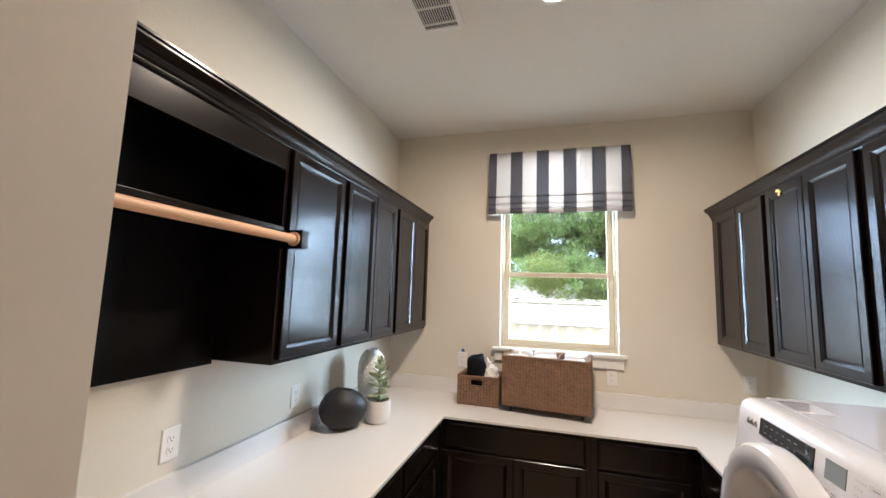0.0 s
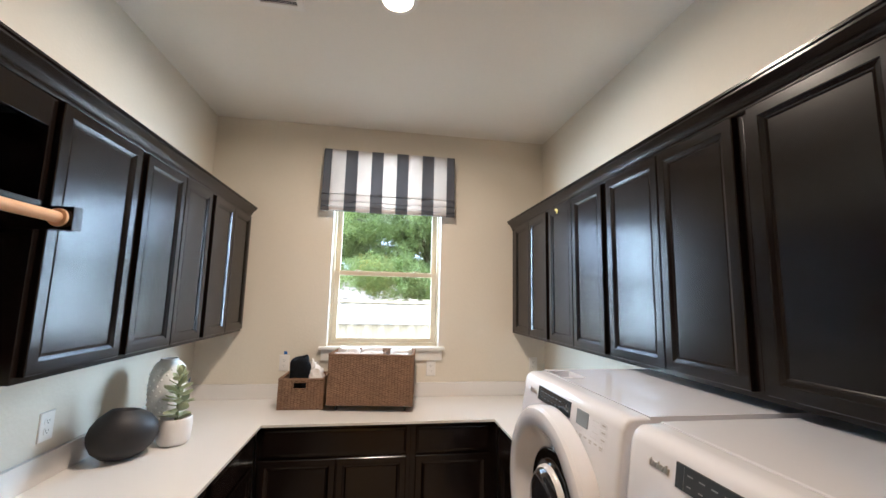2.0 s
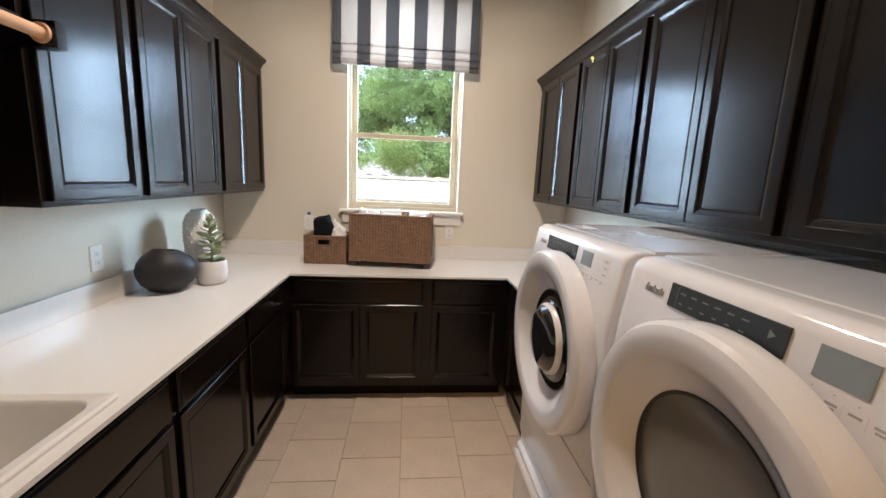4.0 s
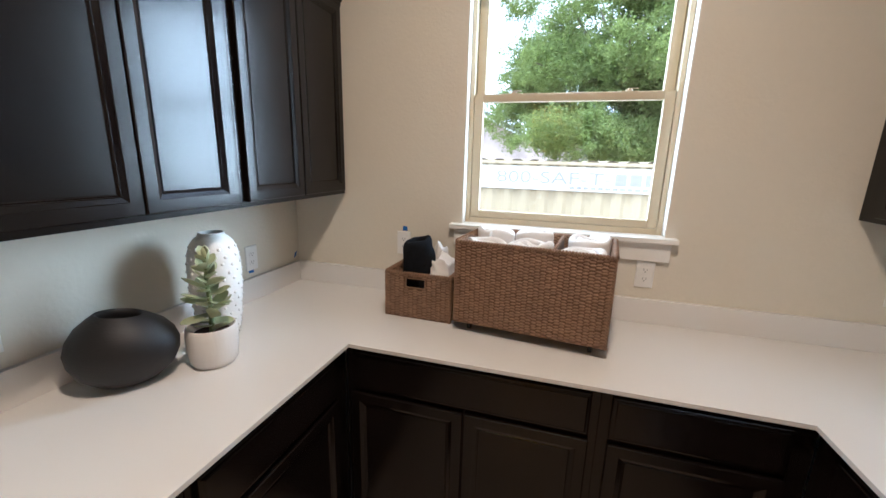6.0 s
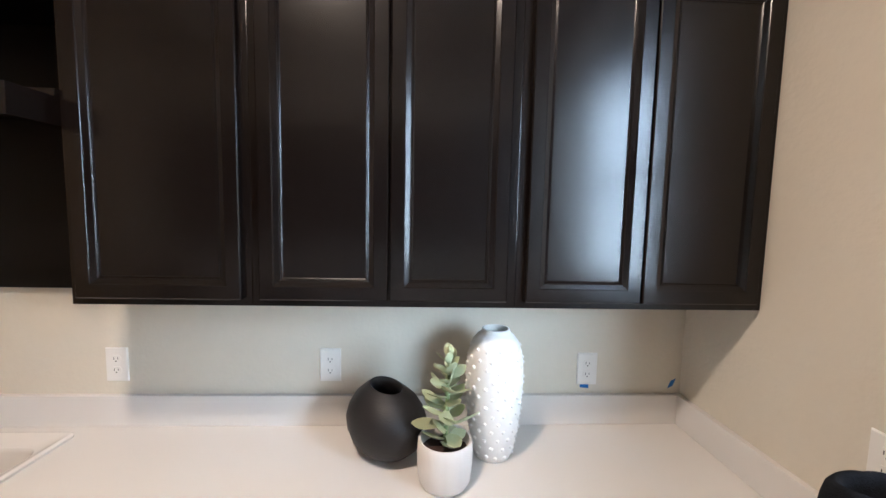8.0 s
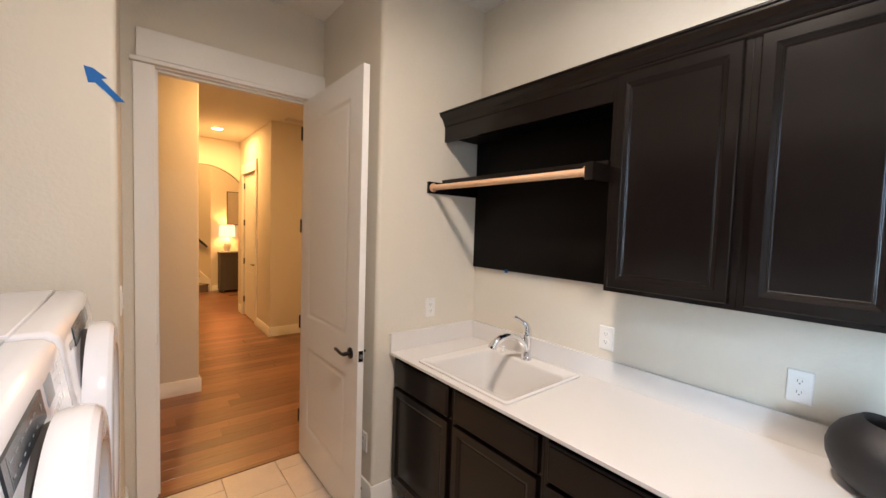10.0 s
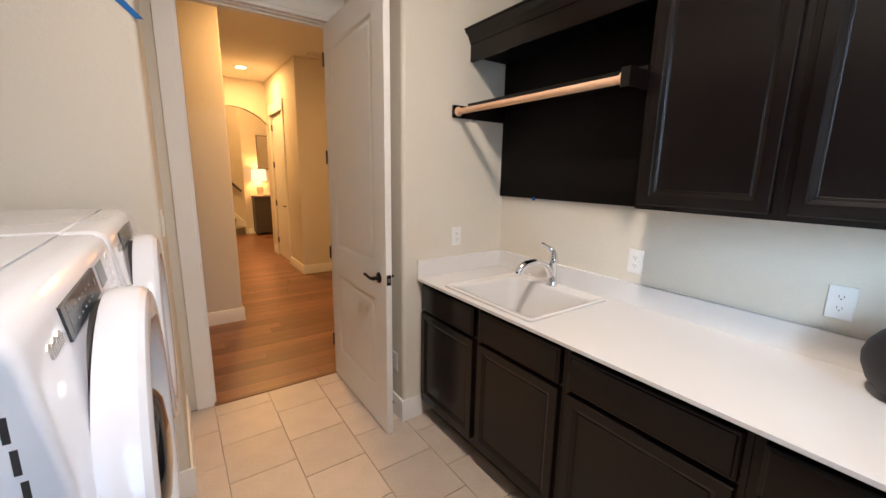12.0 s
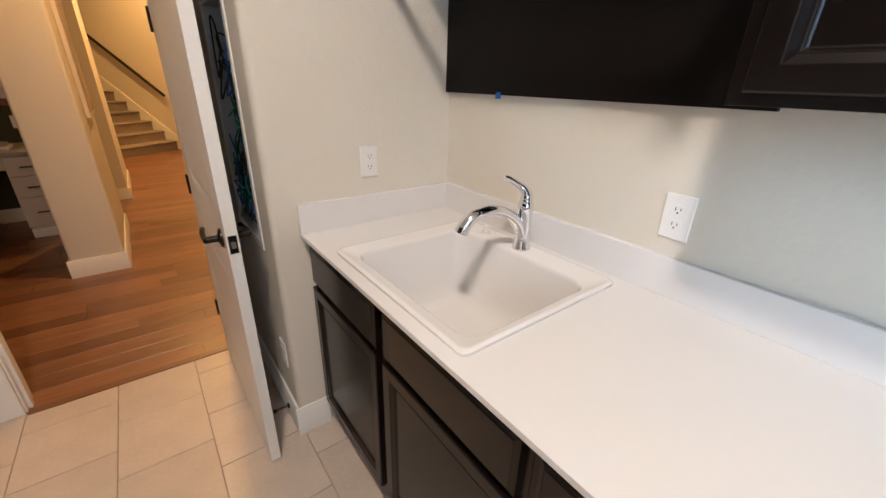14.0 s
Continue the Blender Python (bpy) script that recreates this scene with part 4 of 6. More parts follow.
box(bm, d0 + 0.003, PL, NB[0] + 0.003, NB[1] - 0.003, NB[3] - 0.003, NB[3])
part("box", bm, GREYPLASTIC, net)
bm = bmesh.new()
for a in ((NB[0] - 0.03, NB[0], NB[2] - 0.03, NB[3] + 0.03), (NB[1], NB[1] + 0.03, NB[2] - 0.03, NB[3] + 0.03), (NB[0], NB[1], NB[2] - 0.03, NB[2]), (NB[0], NB[1], NB[3], NB[3] + 0.03)):
    box(bm, PL, PL + 0.006, *a, bevel=0.002)
part("flange", bm, TRIM, net)
rng = random.Random(5)
CABLES = [material("cable_black", (0.012, 0.012, 0.014), 0.5), material("cable_green", (0.02, 0.20, 0.13), 0.5), material("cable_blue", (0.03, 0.10, 0.35), 0.5), material("cable_white", (0.6, 0.6, 0.58), 0.5)]
for k in range(40):
    low = k > 14
    y, z = rng.uniform(-0.17, 0.06), (rng.uniform(0.90, 1.12) if low else rng.uniform(1.1, 1.5))
    pts = [(PL - 0.075, rng.uniform(-0.1, 0.1), 1.6 if not low else z + rng.uniform(0.1, 0.4))]
    for j in range(5):
        pts.append((PL - rng.uniform(-0.006, 0.055), max(-0.2, min(0.108, y + rng.uniform(-0.07, 0.07))), max(0.86, min(1.62, z + rng.uniform(-0.12, 0.16)))))
    part("cable", tube(bmesh.new(), smooth_path(pts, 7), 0.0032, 6), CABLES[rng.choice((0, 0, 0, 1, 1, 2, 3))], net)

# ---------------------------------------------------------------- baskets and towels on the counter
WICKER = material("seagrass_weave", (0.22, 0.13, 0.072), 0.75, vary=0.45, scale=25, grain=120, bump=0.0012, bump_scale=300)
WICKER_IN = material("seagrass_core", (0.13, 0.075, 0.04), 0.9, vary=0.2)
TERRY = material("white_terry", (0.80, 0.77, 0.74), 0.95, vary=0.04, scale=20, grain=300, bump=0.003, bump_scale=350)
TERRY_D = material("black_terry", (0.011, 0.012, 0.015), 1.0, spec=0.1, vary=0.45, scale=40, grain=250, bump=0.004, bump_scale=420)


def weave(bm, origin, u, v, n, wu, hv, su=0.0205, sv=0.0118, skip=None):
    """Lens-shaped strands in offset columns over a wall."""
    o, u, v, n = Vector(origin), Vector(u), Vector(v), Vector(n)
    nu, nv = max(1, round(wu / su)), max(1, round(hv / sv))
    su, sv = wu / nu, hv / nv
    r = random.Random(nu * 31 + nv)
    for i in range(nu):
        for j in range(nv + 1):
            cu, cv = (i + 0.5) * su, (j + (0.5 if i % 2 else 0.0)) * sv
            if cv > hv - 0.2 * sv or cv < 0.2 * sv or (skip and skip(cu, cv)):
                continue
            a, b, h = su * r.uniform(0.56, 0.62), sv * r.uniform(0.50, 0.62), r.uniform(0.0035, 0.0055)
            c = o + u * (cu + r.uniform(-0.001, 0.001)) + v * (cv + r.uniform(-0.0012, 0.0012))
            tilt = r.uniform(-0.12, 0.12)
            uu, vv = u + v * tilt, v - u * tilt
            p = [c - uu * a, c - uu * a * 0.45 - vv * b * 0.8, c + uu * a * 0.45 - vv * b * 0.8, c + uu * a, c + uu * a * 0.45 + vv * b * 0.8, c - uu * a * 0.45 + vv * b * 0.8]
            ring = [bm.verts.new(q) for q in p]
            top = [bm.verts.new(c - uu * a * 0.35 + n * h), bm.verts.new(c + uu * a * 0.35 + n * h)]
            bm.faces.new((ring[0], ring[1], top[0]))
            bm.faces.new((ring[1], ring[2], top[1], top[0]))
            bm.faces.new((ring[2], ring[3], top[1]))
            bm.faces.new((ring[3], ring[4], top[1]))
            bm.faces.new((ring[4], ring[5], top[0], top[1]))
            bm.faces.new((ring[5], ring[0], top[0]))


def rope(bm, path, r, twist=0.011):
    """A thick edge with a wrapped strand round it."""
    path = [Vector(p) for p in path]
    for a, b in zip(path, path[1:]):
        d = (b - a)
        L, d = d.length, d.normalized()
        s = d.orthogonal().normalized()
        t = d.cross(s)
        tube(bm, [a, b], r * 0.8, 8)
        n = max(2, int(L / twist))
        for k in range(n):
            c = a + d * ((k + 0.5) * L / n)
            loop = [c + d * (math.sin(q) * twist * 0.35) + r * (math.cos(q) * s + math.sin(q) * t) for q in [2 * math.pi * i / 8 for i in range(9)]]
            tube(bm, loop, r * 0.42, 5)


def basket(name, label, fl, ang, w, d, z0, z1, handle=False, wheels=False, divider=None):
    m = Matrix.Translation((fl[0], fl[1], 0)) @ Matrix.Rotation(radians(ang), 4, "Z")
    b = thing(name, (fl[0], fl[1], TOP), label, "basket")
    t = 0.010
    hole = (w / 2 - 0.055, w / 2 + 0.035, z1 - z0 - 0.062, z1 - z0 - 0.018) if handle else None

    def put(nm, bm, mat, label=""):
        bmesh.ops.transform(bm, matrix=m, verts=bm.verts)
        return part(nm, bm, mat, b, label)

    box_part = lambda *a: put("panel", cuboid(*a), WICKER_IN)
    bm = bmesh.new()
    if hole:
        box(bm, t, hole[0], 0, t, z0, z1)
        box(bm, hole[1], w - t, 0, t, z0, z1)
        box(bm, hole[0], hole[1], 0, t, z0, z0 + hole[2])
        box(bm, hole[0], hole[1], 0, t, z0 + hole[3], z1)
    else:
        box(bm, t, w - t, 0, t, z0, z1)
    put("panel", bm, WICKER_IN)
    box_part(t, w - t, d - t, d, z0, z1)
    box_part(0, t, 0, d, z0, z1)
    box_part(w - t, w, 0, d, z0, z1)
    put("bottom", cuboid(t, w - t, t, d - t, z0, z0 + 0.008), WICKER_IN)
    if divider:
        put("divider", cuboid(divider - 0.006, divider + 0.006, t, d - t, z0 + 0.008, z1 - 0.005), WICKER_IN)
    sides = [((0, 0, z0), (1, 0, 0), (0, -1, 0), w), ((w, 0, z0), (0, 1, 0), (1, 0, 0), d), ((0, d, z0), (1, 0, 0), (0, 1, 0), w), ((0, 0, z0), (0, 1, 0), (-1, 0, 0), d),
             ((t, d - t, z0), (1, 0, 0), (0, -1, 0), w - 2 * t), ((w - t, t, z0), (0, 1, 0), (-1, 0, 0), d - 2 * t), ((t, t, z0), (0, 1, 0), (1, 0, 0), d - 2 * t)]
    for k, (o, u, n, L) in enumerate(sides):
        bm = bmesh.new()
        sk = (lambda cu, cv: hole[0] - 0.006 < cu < hole[1] + 0.006 and hole[2] - 0.003 < cv < hole[3] + 0.003) if hole and k == 0 else None
        weave(bm, o, u, (0, 0, 1), n, L, z1 - z0, skip=sk)
        tagged(put("weave", bm, WICKER), kind="stuff")
    bm = bmesh.new()
    rope(bm, [(0.002, 0.002, z1), (w - 0.002, 0.002, z1), (w - 0.002, d - 0.002, z1), (0.002, d - 0.002, z1), (0.002, 0.002, z1)], 0.0075)
    for x, y in ((0.002, 0.002), (w - 0.002, 0.002), (w - 0.002, d - 0.002), (0.002, d - 0.002)):
        rope(bm, [(x, y, z0), (x, y, z1)], 0.006)
    if hole:
        rope(bm, [(hole[0], 0.004, z0 + hole[2]), (hole[1], 0.004, z0 + hole[2]), (hole[1], 0.004, z0 + hole[3]), (hole[0], 0.004, z0 + hole[3]), (hole[0], 0.004, z0 + hole[2])], 0.004, 0.008)
    if divider:
        rope(bm, [(divider, t, z1 - 0.004), (divider, d - t, z1 - 0.004)], 0.006)
    put("rim", bm, WICKER)
    if wheels:
        for x in (0.05, w - 0.05):
            for y in (0.05, d - 0.05):
                bm = bmesh.new()
                lathe(bm, [(0.012, -0.008), (0.0165, -0.006), (0.0165, 0.006), (0.012, 0.008)], (x, y, TOP + 0.0165), "x", 20)
                put("caster", bm, RUBBER)
                bm = bmesh.new()
                box(bm, x - 0.011, x + 0.011, y - 0.010, y + 0.010, TOP + 0.030, z0, bevel=0.002)
                put("caster_fork", bm, NICKEL)
    return b, m


big, bigm = basket("rolling_basket", "brown woven seagrass basket on casters holding rolled towels", (-0.432, 2.856), -6.5, 0.565, 0.335, TOP + 0.042, 1.280, wheels=True, divider=0.36)
small, smallm = basket("storage_basket", "small brown woven basket with a cut-out handle", (-0.757, 2.918), -1.5, 0.292, 0.25, TOP + 0.001, 1.108, handle=True)


def rolled_towel(name, label, base, height, radius, mat, tilt=(0, 0), turns=2.4, start=0.0, group="rolled towels in the basket", flare=0.08):
    """A towel rolled into a spiral, standing on end."""
    m = Matrix.Translation(base) @ Matrix.Rotation(radians(tilt[0]), 4, "X") @ Matrix.Rotation(radians(tilt[1]), 4, "Y")
    th = radius / (turns + 0.75)
    n = int(turns * 26)
    r = random.Random(int(radius * 1e5) + int(start * 10))
    wob = [r.uniform(-1, 1) for _ in range(9)]
    bm = bmesh.new()
    k = 0.6 * th / height
    prof = [(-0.5, 0.0), (-0.5, 1 - k), (-0.42, 1 - 0.5 * k), (-0.22, 1 - 0.12 * k), (0, 1.0), (0.22, 1 - 0.12 * k), (0.42, 1 - 0.5 * k), (0.5, 1 - k), (0.5, 0.0)]
    loops = []
    for i in range(n + 1):
        a = start + 2 * math.pi * turns * i / n
        rad = 0.012 + th * (a - start) / (2 * math.pi)
        dip = 0.012 * (1 - i / n) + 0.006 * math.sin(a * 1.3 + wob[0] * 3) + 0.004 * math.sin(a * 3.1 + wob[1] * 5)
        loop = []
        for p, q in prof:
            rr = rad + p * th * 0.93 + (0.0025 if flare < 0.1 else 0.0035) * math.sin((3 if flare < 0.1 else 2.3) * a + wob[2] * 4 + 2.5 * q)
            z = q * height - (dip if q > 0.5 else 0)
            rr *= 1 - flare + 2 * flare * min(1, q)
            loop.append(m @ Vector((rr * math.cos(a) * 1.04, rr * math.sin(a) * 0.9, z)))
        loops.append(loop)
    rings(bm, loops, True, True, close=True)
    return solo(name, bm, mat, base, label, "towel", group, angle=70)


def in_basket(m, x, y, z):
    p = m @ Vector((x, y, 0))
    return (p.x, p.y, z)


ZB = TOP + 0.052
for x, y, h, r, tl, st in ((0.094, 0.088, 0.312, 0.080, (0.5, 1), 0.3), (0.092, 0.246, 0.338, 0.078, (-1, 1), 1.9), (0.262, 0.090, 0.328, 0.084, (0, -0.5), 4.4),
                           (0.266, 0.247, 0.345, 0.080, (-1, -1), 3.0), (0.461, 0.090, 0.318, 0.084, (0.5, 0), 2.2), (0.462, 0.246, 0.335, 0.080, (-1, 0), 5.2)):
    rolled_towel("rolled_towel", "white terry towel rolled up in the basket", in_basket(bigm, x, y, ZB), h, r, TERRY, tl, start=st)


def bundle(base, height, rx, ry, lean, label):
    """A plump towel roll standing on end: soft rounded top with a swirl, a loose flap wrapped round one side."""
    bm = bmesh.new()
    loops, na = [], 44
    prof = [(0.96, 0.0)] + [(1.0, 0.06 + 0.80 * i / 18) for i in range(19)] + [(0.985, 0.91), (0.94, 0.955), (0.85, 0.988), (0.73, 1.0), (0.61, 0.985), (0.52, 0.95), (0.46, 0.90), (0.34, 0.80)]
    for rad, t in prof:
        loop = []
        for k in range(na):
            a = 2 * math.pi * k / na
            flap = 0.17 * max(0.0, math.cos(a - 0.4)) ** 3 * max(0.0, min(1.0, (0.86 - t) / 0.07)) * (1 if rad > 0.9 else 0)
            crease = 0.04 * math.sin(2 * a + 3.0 * t + 1) + 0.022 * math.sin(5 * a - 9 * t) + 0.018 * math.sin(11 * t + 3 * a)
            groove = -0.07 * math.exp(-((a - 2.2 - 0.5 * t) / 0.15) ** 2)
            f = rad * (1 + crease + flap + groove)
            z = base[2] + height * t + (0.012 * math.sin(a + 1.2) + 0.003 * math.sin(3 * a)) * max(0.0, t - 0.6) / 0.4
            loop.append((base[0] + rx * f * math.cos(a) + lean[0] * t, base[1] + ry * f * math.sin(a) + lean[1] * t, z))
        loops.append(loop)
    rings(bm, loops)
    return solo("rolled_towel", bm, TERRY_D, base, label, "towel", angle=75)


bundle(in_basket(smallm, 0.102, 0.118, TOP + 0.0095), 0.322, 0.066, 0.078, (0.006, -0.022), "black terry towel rolled up in the small basket")


def crumpled_cloth(c, half, mat, label, seed):
    """A soft heap of cloth with creases."""
    r = random.Random(seed)
    waves = [(Vector((r.gauss(0, 1), r.gauss(0, 1), r.gauss(0, 1))) * k, r.uniform(0, 6), s) for k, s in ((1.6, 0.10), (2.4, 0.06), (3.5, 0.03))]
    bm = bmesh.new()
    bmesh.ops.create_icosphere(bm, subdivisions=4, radius=1.0)
    for v in bm.verts:
        d = v.co.normalized()
        f = 1 + sum(s * (1 - 2 * abs(math.sin(w.dot(d) + ph))) for w, ph, s in waves)
        q = Vector([math.copysign(abs(t) ** 0.7, t) for t in d])
        v.co = (c[0] + q.x * half[0] * f, c[1] + q.y * half[1] * f, max(TOP + 0.009, c[2] + q.z * half[2] * f))
    return solo("hand_towel", bm, mat, (c[0], c[1], TOP + 0.009), label, "towel", angle=80)


crumpled_cloth(in_basket(smallm, 0.224, 0.105, TOP + 0.132), (0.050, 0.085, 0.132), TERRY, "white hand towel crumpled into the small basket", 8)
crumpled_cloth(in_basket(smallm, 0.186, 0.190, TOP + 0.145), (0.034, 0.040, 0.158), TERRY, "white hand towel stuffed upright beside the black towel", 5)

# ---------------------------------------------------------------- vases and plant
BLACK_CERAMIC = material("matte_black_ceramic", (0.012, 0.011, 0.012), 0.55, vary=0.2, scale=8, bump=0.0012, bump_scale=60, stretch=(1, 1, 5))
WHITE_CERAMIC = material("white_glazed_ceramic", (0.84, 0.83, 0.81), 0.6, spec=0.35, vary=0.03, bump=0.0008, bump_scale=70)
MATTE_POT = material("matte_white_pot", (0.76, 0.73, 0.70), 0.55, vary=0.04, bump=0.0015, bump_scale=50, stretch=(1, 1, 0.2))
SOIL = material("potting_soil", (0.05, 0.028, 0.02), 0.95, vary=0.5, grain=200, bump=0.004, bump_scale=150)
LEAF_M = material("pale_succulent_leaf", (0.42, 0.46, 0.28), 0.5, vary=0.2, scale=30, random_piece=0.16)
STEM_M = material("plant_stem", (0.22, 0.27, 0.12), 0.6)

# black vase: flattened round body, wide along the wall, tilted oval mouth
bm = bmesh.new()
bp = [(0.028, 0.0), (0.040, 0.002), (0.075, 0.018), (0.108, 0.055), (0.124, 0.10), (0.127, 0.135), (0.118, 0.172), (0.098, 0.207), (0.072, 0.232), (0.058, 0.243), (0.053, 0.247), (0.048, 0.244), (0.046, 0.22), (0.08, 0.18), (0.10, 0.12), (0.06, 0.03)]
loops = []
for r, h in [(r, h * 0.88) for r, h in bp]:
    loops.append([(-1.255 + r * 0.97 * math.cos(a) + 0.10 * r * math.sin(a), 2.183 + r * 0.98 * math.sin(a) + 0.10 * r * math.cos(a), TOP + 0.0005 + h - 0.010 * math.sin(a) * (h / 0.25) ** 3 - 0.006 * math.cos(a) * (h / 0.25) ** 2)
                  for a in [2 * math.pi * k / 48 for k in range(48)]])
bv = thing("black_vase", (-1.258, 2.183, TOP), "matte black round ceramic vase with an oval mouth", "vase")
part("body", rings(bm, loops[:10], True, False), BLACK_CERAMIC, bv, angle=60)
part("mouth", rings(bmesh.new(), loops[9:], False, True), BLACK_CERAMIC, bv, angle=60)

# white vase with raised dots
vz = thing("white_vase", (-1.248, 2.512, TOP), "tall white glazed vase covered in raised dots", "vase")
wp = [(0.040, 0.0), (0.053, 0.002), (0.062, 0.02), (0.074, 0.08), (0.082, 0.16), (0.0865, 0.23), (0.0860, 0.285), (0.0805, 0.33), (0.0695, 0.362), (0.056, 0.380), (0.046, 0.387), (0.0432, 0.392), (0.0420, 0.399), (0.0375, 0.400), (0.034, 0.37), (0.056, 0.34), (0.07, 0.25), (0.05, 0.03)]
part("body", lathe(bmesh.new(), [(r, TOP + 0.0005 + h) for r, h in wp], (-1.248, 2.512, 0), seg=48), WHITE_CERAMIC, vz, angle=60)
bm = bmesh.new()
r = random.Random(4)
for row in range(13):
    h = 0.026 + row * 0.0268
    k = max(i for i in range(12) if wp[i][1] <= h)
    rad = wp[k][0] + (wp[k + 1][0] - wp[k][0]) * (h - wp[k][1]) / (wp[k + 1][1] - wp[k][1])
    for j in range(13):
        a = 2 * math.pi * (j + 0.5 * (row % 2) + r.uniform(-0.10, 0.10)) / 13
        hh2 = h + r.uniform(-0.004, 0.004)
        bmesh.ops.create_icosphere(bm, subdivisions=2, radius=r.uniform(0.0052, 0.0068), matrix=Matrix.Translation((-1.248 + (rad - 0.001) * math.cos(a), 2.512 + (rad - 0.001) * math.sin(a), TOP + hh2)))
tagged(part("dots", bm, WHITE_CERAMIC, vz, "raised white dots", angle=80), kind="stuff")

# succulent in a white pot
PX, PY = -1.118, 2.357
pl = thing("potted_plant", (PX, PY, TOP), "pale green succulent in a white ceramic pot", "potted plant")
pp = [(0.052, 0.0), (0.062, 0.003), (0.071, 0.018), (0.0755, 0.06), (0.076, 0.10), (0.074, 0.128), (0.0715, 0.132), (0.067, 0.130), (0.065, 0.11), (0.06, 0.09)]
part("pot", lathe(bmesh.new(), [(r, TOP + 0.0005 + h) for r, h in pp], (PX, PY, 0), seg=44), MATTE_POT, pl, "white ceramic pot", angle=60)
bm = bmesh.new()
r = random.Random(2)
rings(bm, [[(PX + q * 0.0640 * math.cos(a), PY + q * 0.0640 * math.sin(a), TOP + 0.10 + r.uniform(-0.003, 0.004) + 0.008 * (1 - q)) for a in [2 * math.pi * k / 20 for k in range(20)]] for q in (1, 0.75, 0.45, 0.15)], False, True)
part("soil", bm, SOIL, pl, "dark potting soil")
stem_pts = smooth_path([(PX, PY, TOP + 0.10), (PX + 0.004, PY + 0.002, TOP + 0.20), (PX - 0.004, PY + 0.004, TOP + 0.29), (PX + 0.002, PY + 0.008, TOP + 0.355)], 8)
part("stem", tube(bmesh.new(), stem_pts, [0.0085 - 0.005 * i / len(stem_pts) for i in range(len(stem_pts))], 8), STEM_M, pl)


def leaf_mesh():
    bm = bmesh.new()
    loops = []
    for i in range(8):
        t = i / 7
        w = 0.285 * math.sin(math.pi * (0.05 + 0.92 * t ** 1.5)) ** 0.8 + 0.012
        th = 0.045 * (1 - t) + 0.02
        z = 0.22 * t * t
        loops.append([(t, -w, z + 0.10 * w), (t, -w * 0.5, z - th), (t, 0, z - th * 1.2), (t, w * 0.5, z - th), (t, w, z + 0.10 * w), (t, w * 0.5, z + th * 0.3), (t, 0, z), (t, -w * 0.5, z + th * 0.3)])
    rings(bm, loops)
    return mesh_of("leaf", bm, LEAF_M, 70)


lm = leaf_mesh()
r = random.Random(12)
for k in range(40):
    t = k / 39
    h = 0.130 + 0.225 * t
    a = k * 2.399 + r.uniform(-0.3, 0.3)
    size = (0.092 - 0.052 * t) * r.uniform(0.8, 1.15) * (0.75 if k < 4 else 1)
    tilt = 2 + 58 * t ** 2 + r.uniform(-26, 30)
    i = min(len(stem_pts) - 1, int((h - 0.10) / 0.255 * (len(stem_pts) - 1)))
    c = stem_pts[i]
    ob = new("leaf", lm)
    ob.parent = pl
    ob.matrix_parent_inverse = pl.matrix_basis.inverted()
    ob.matrix_basis = Matrix.LocRotScale((c.x, c.y, c.z), Euler((r.uniform(-0.6, 0.6), -radians(tilt), a)), (size, size, size))

# ---------------------------------------------------------------- hall beyond the door
GREEN = material("dark_green_paint", (0.045, 0.052, 0.022), 0.7, vary=0.08, scale=3, bump=0.001, bump_scale=90)
CARPET = material("taupe_carpet", (0.24, 0.20, 0.155), 0.98, vary=0.25, scale=20, grain=250, bump=0.006, bump_scale=220)
CONSOLE = material("dark_grey_wood", (0.06, 0.05, 0.045), 0.5, vary=0.2, scale=4, grain=40, stretch=(1, 1, 0.2))
SHADE_M = glow("lit_lamp_shade", (1.0, 0.60, 0.22), 0.55)
MIRROR = material("mirror_silver", (0.85, 0.85, 0.85), 0.02, 1.0, vary=0, rough_vary=0.0)
CREAMCAB = material("cream_desk_paint", (0.66, 0.60, 0.50), 0.4, vary=0.03)
STONE = material("grey_stone_top", (0.40, 0.37, 0.33), 0.4, vary=0.15, grain=80)
PAPERW = material("white_board_face", (0.72, 0.68, 0.65), 0.6, vary=0.03)
BROWN = material("brown_wood_edge", (0.20, 0.075, 0.035), 0.5, vary=0.2)
CANVAS = material("muted_print", (0.42, 0.34, 0.22), 0.7, vary=0.5, scale=3, grain=12)
HX = -1.14                       # east face of the long wall on the far side of the hall
hall_floor = structure("floor_hall", cuboid(-2.6, 3.2, -11.4, -0.515, -0.06, -0.004), material("floor_joint", (0.05, 0.025, 0.012), 0.8), "orange-brown wooden plank floor of the hall", "floor")
bm = bmesh.new()
box(bm, -2.6, 3.2, -5.6, YH, ZC, ZC + 0.12)
structure("ceiling_hall", bm, CEIL, "warm lit off-white hall ceiling", "ceiling")
structure("ceiling_stair", cuboid(-2.6, 3.2, -11.4, -5.6, 5.4, 5.5), CEIL, "high off-white ceiling over the stairs", "ceiling")
# pier and its continuing wall
bm = bmesh.new()
prism(bm, [(-0.10, -3.20), (0.225, -3.20)] + bullnose(0.205, -2.075, 0.02, 0, 90, 4) + bullnose(-0.08, -2.075, 0.02, 90, 180, 4), 0, ZC)
structure("wall_pier", bm, PAINT, "cream painted wall end with rounded corners", "wall")
bm = bmesh.new()
box(bm, -0.14, 0.02, -5.6, -4.35, 0, ZC)
structure("wall_hall_east", bm, PAINT, "cream painted hall wall", "wall")
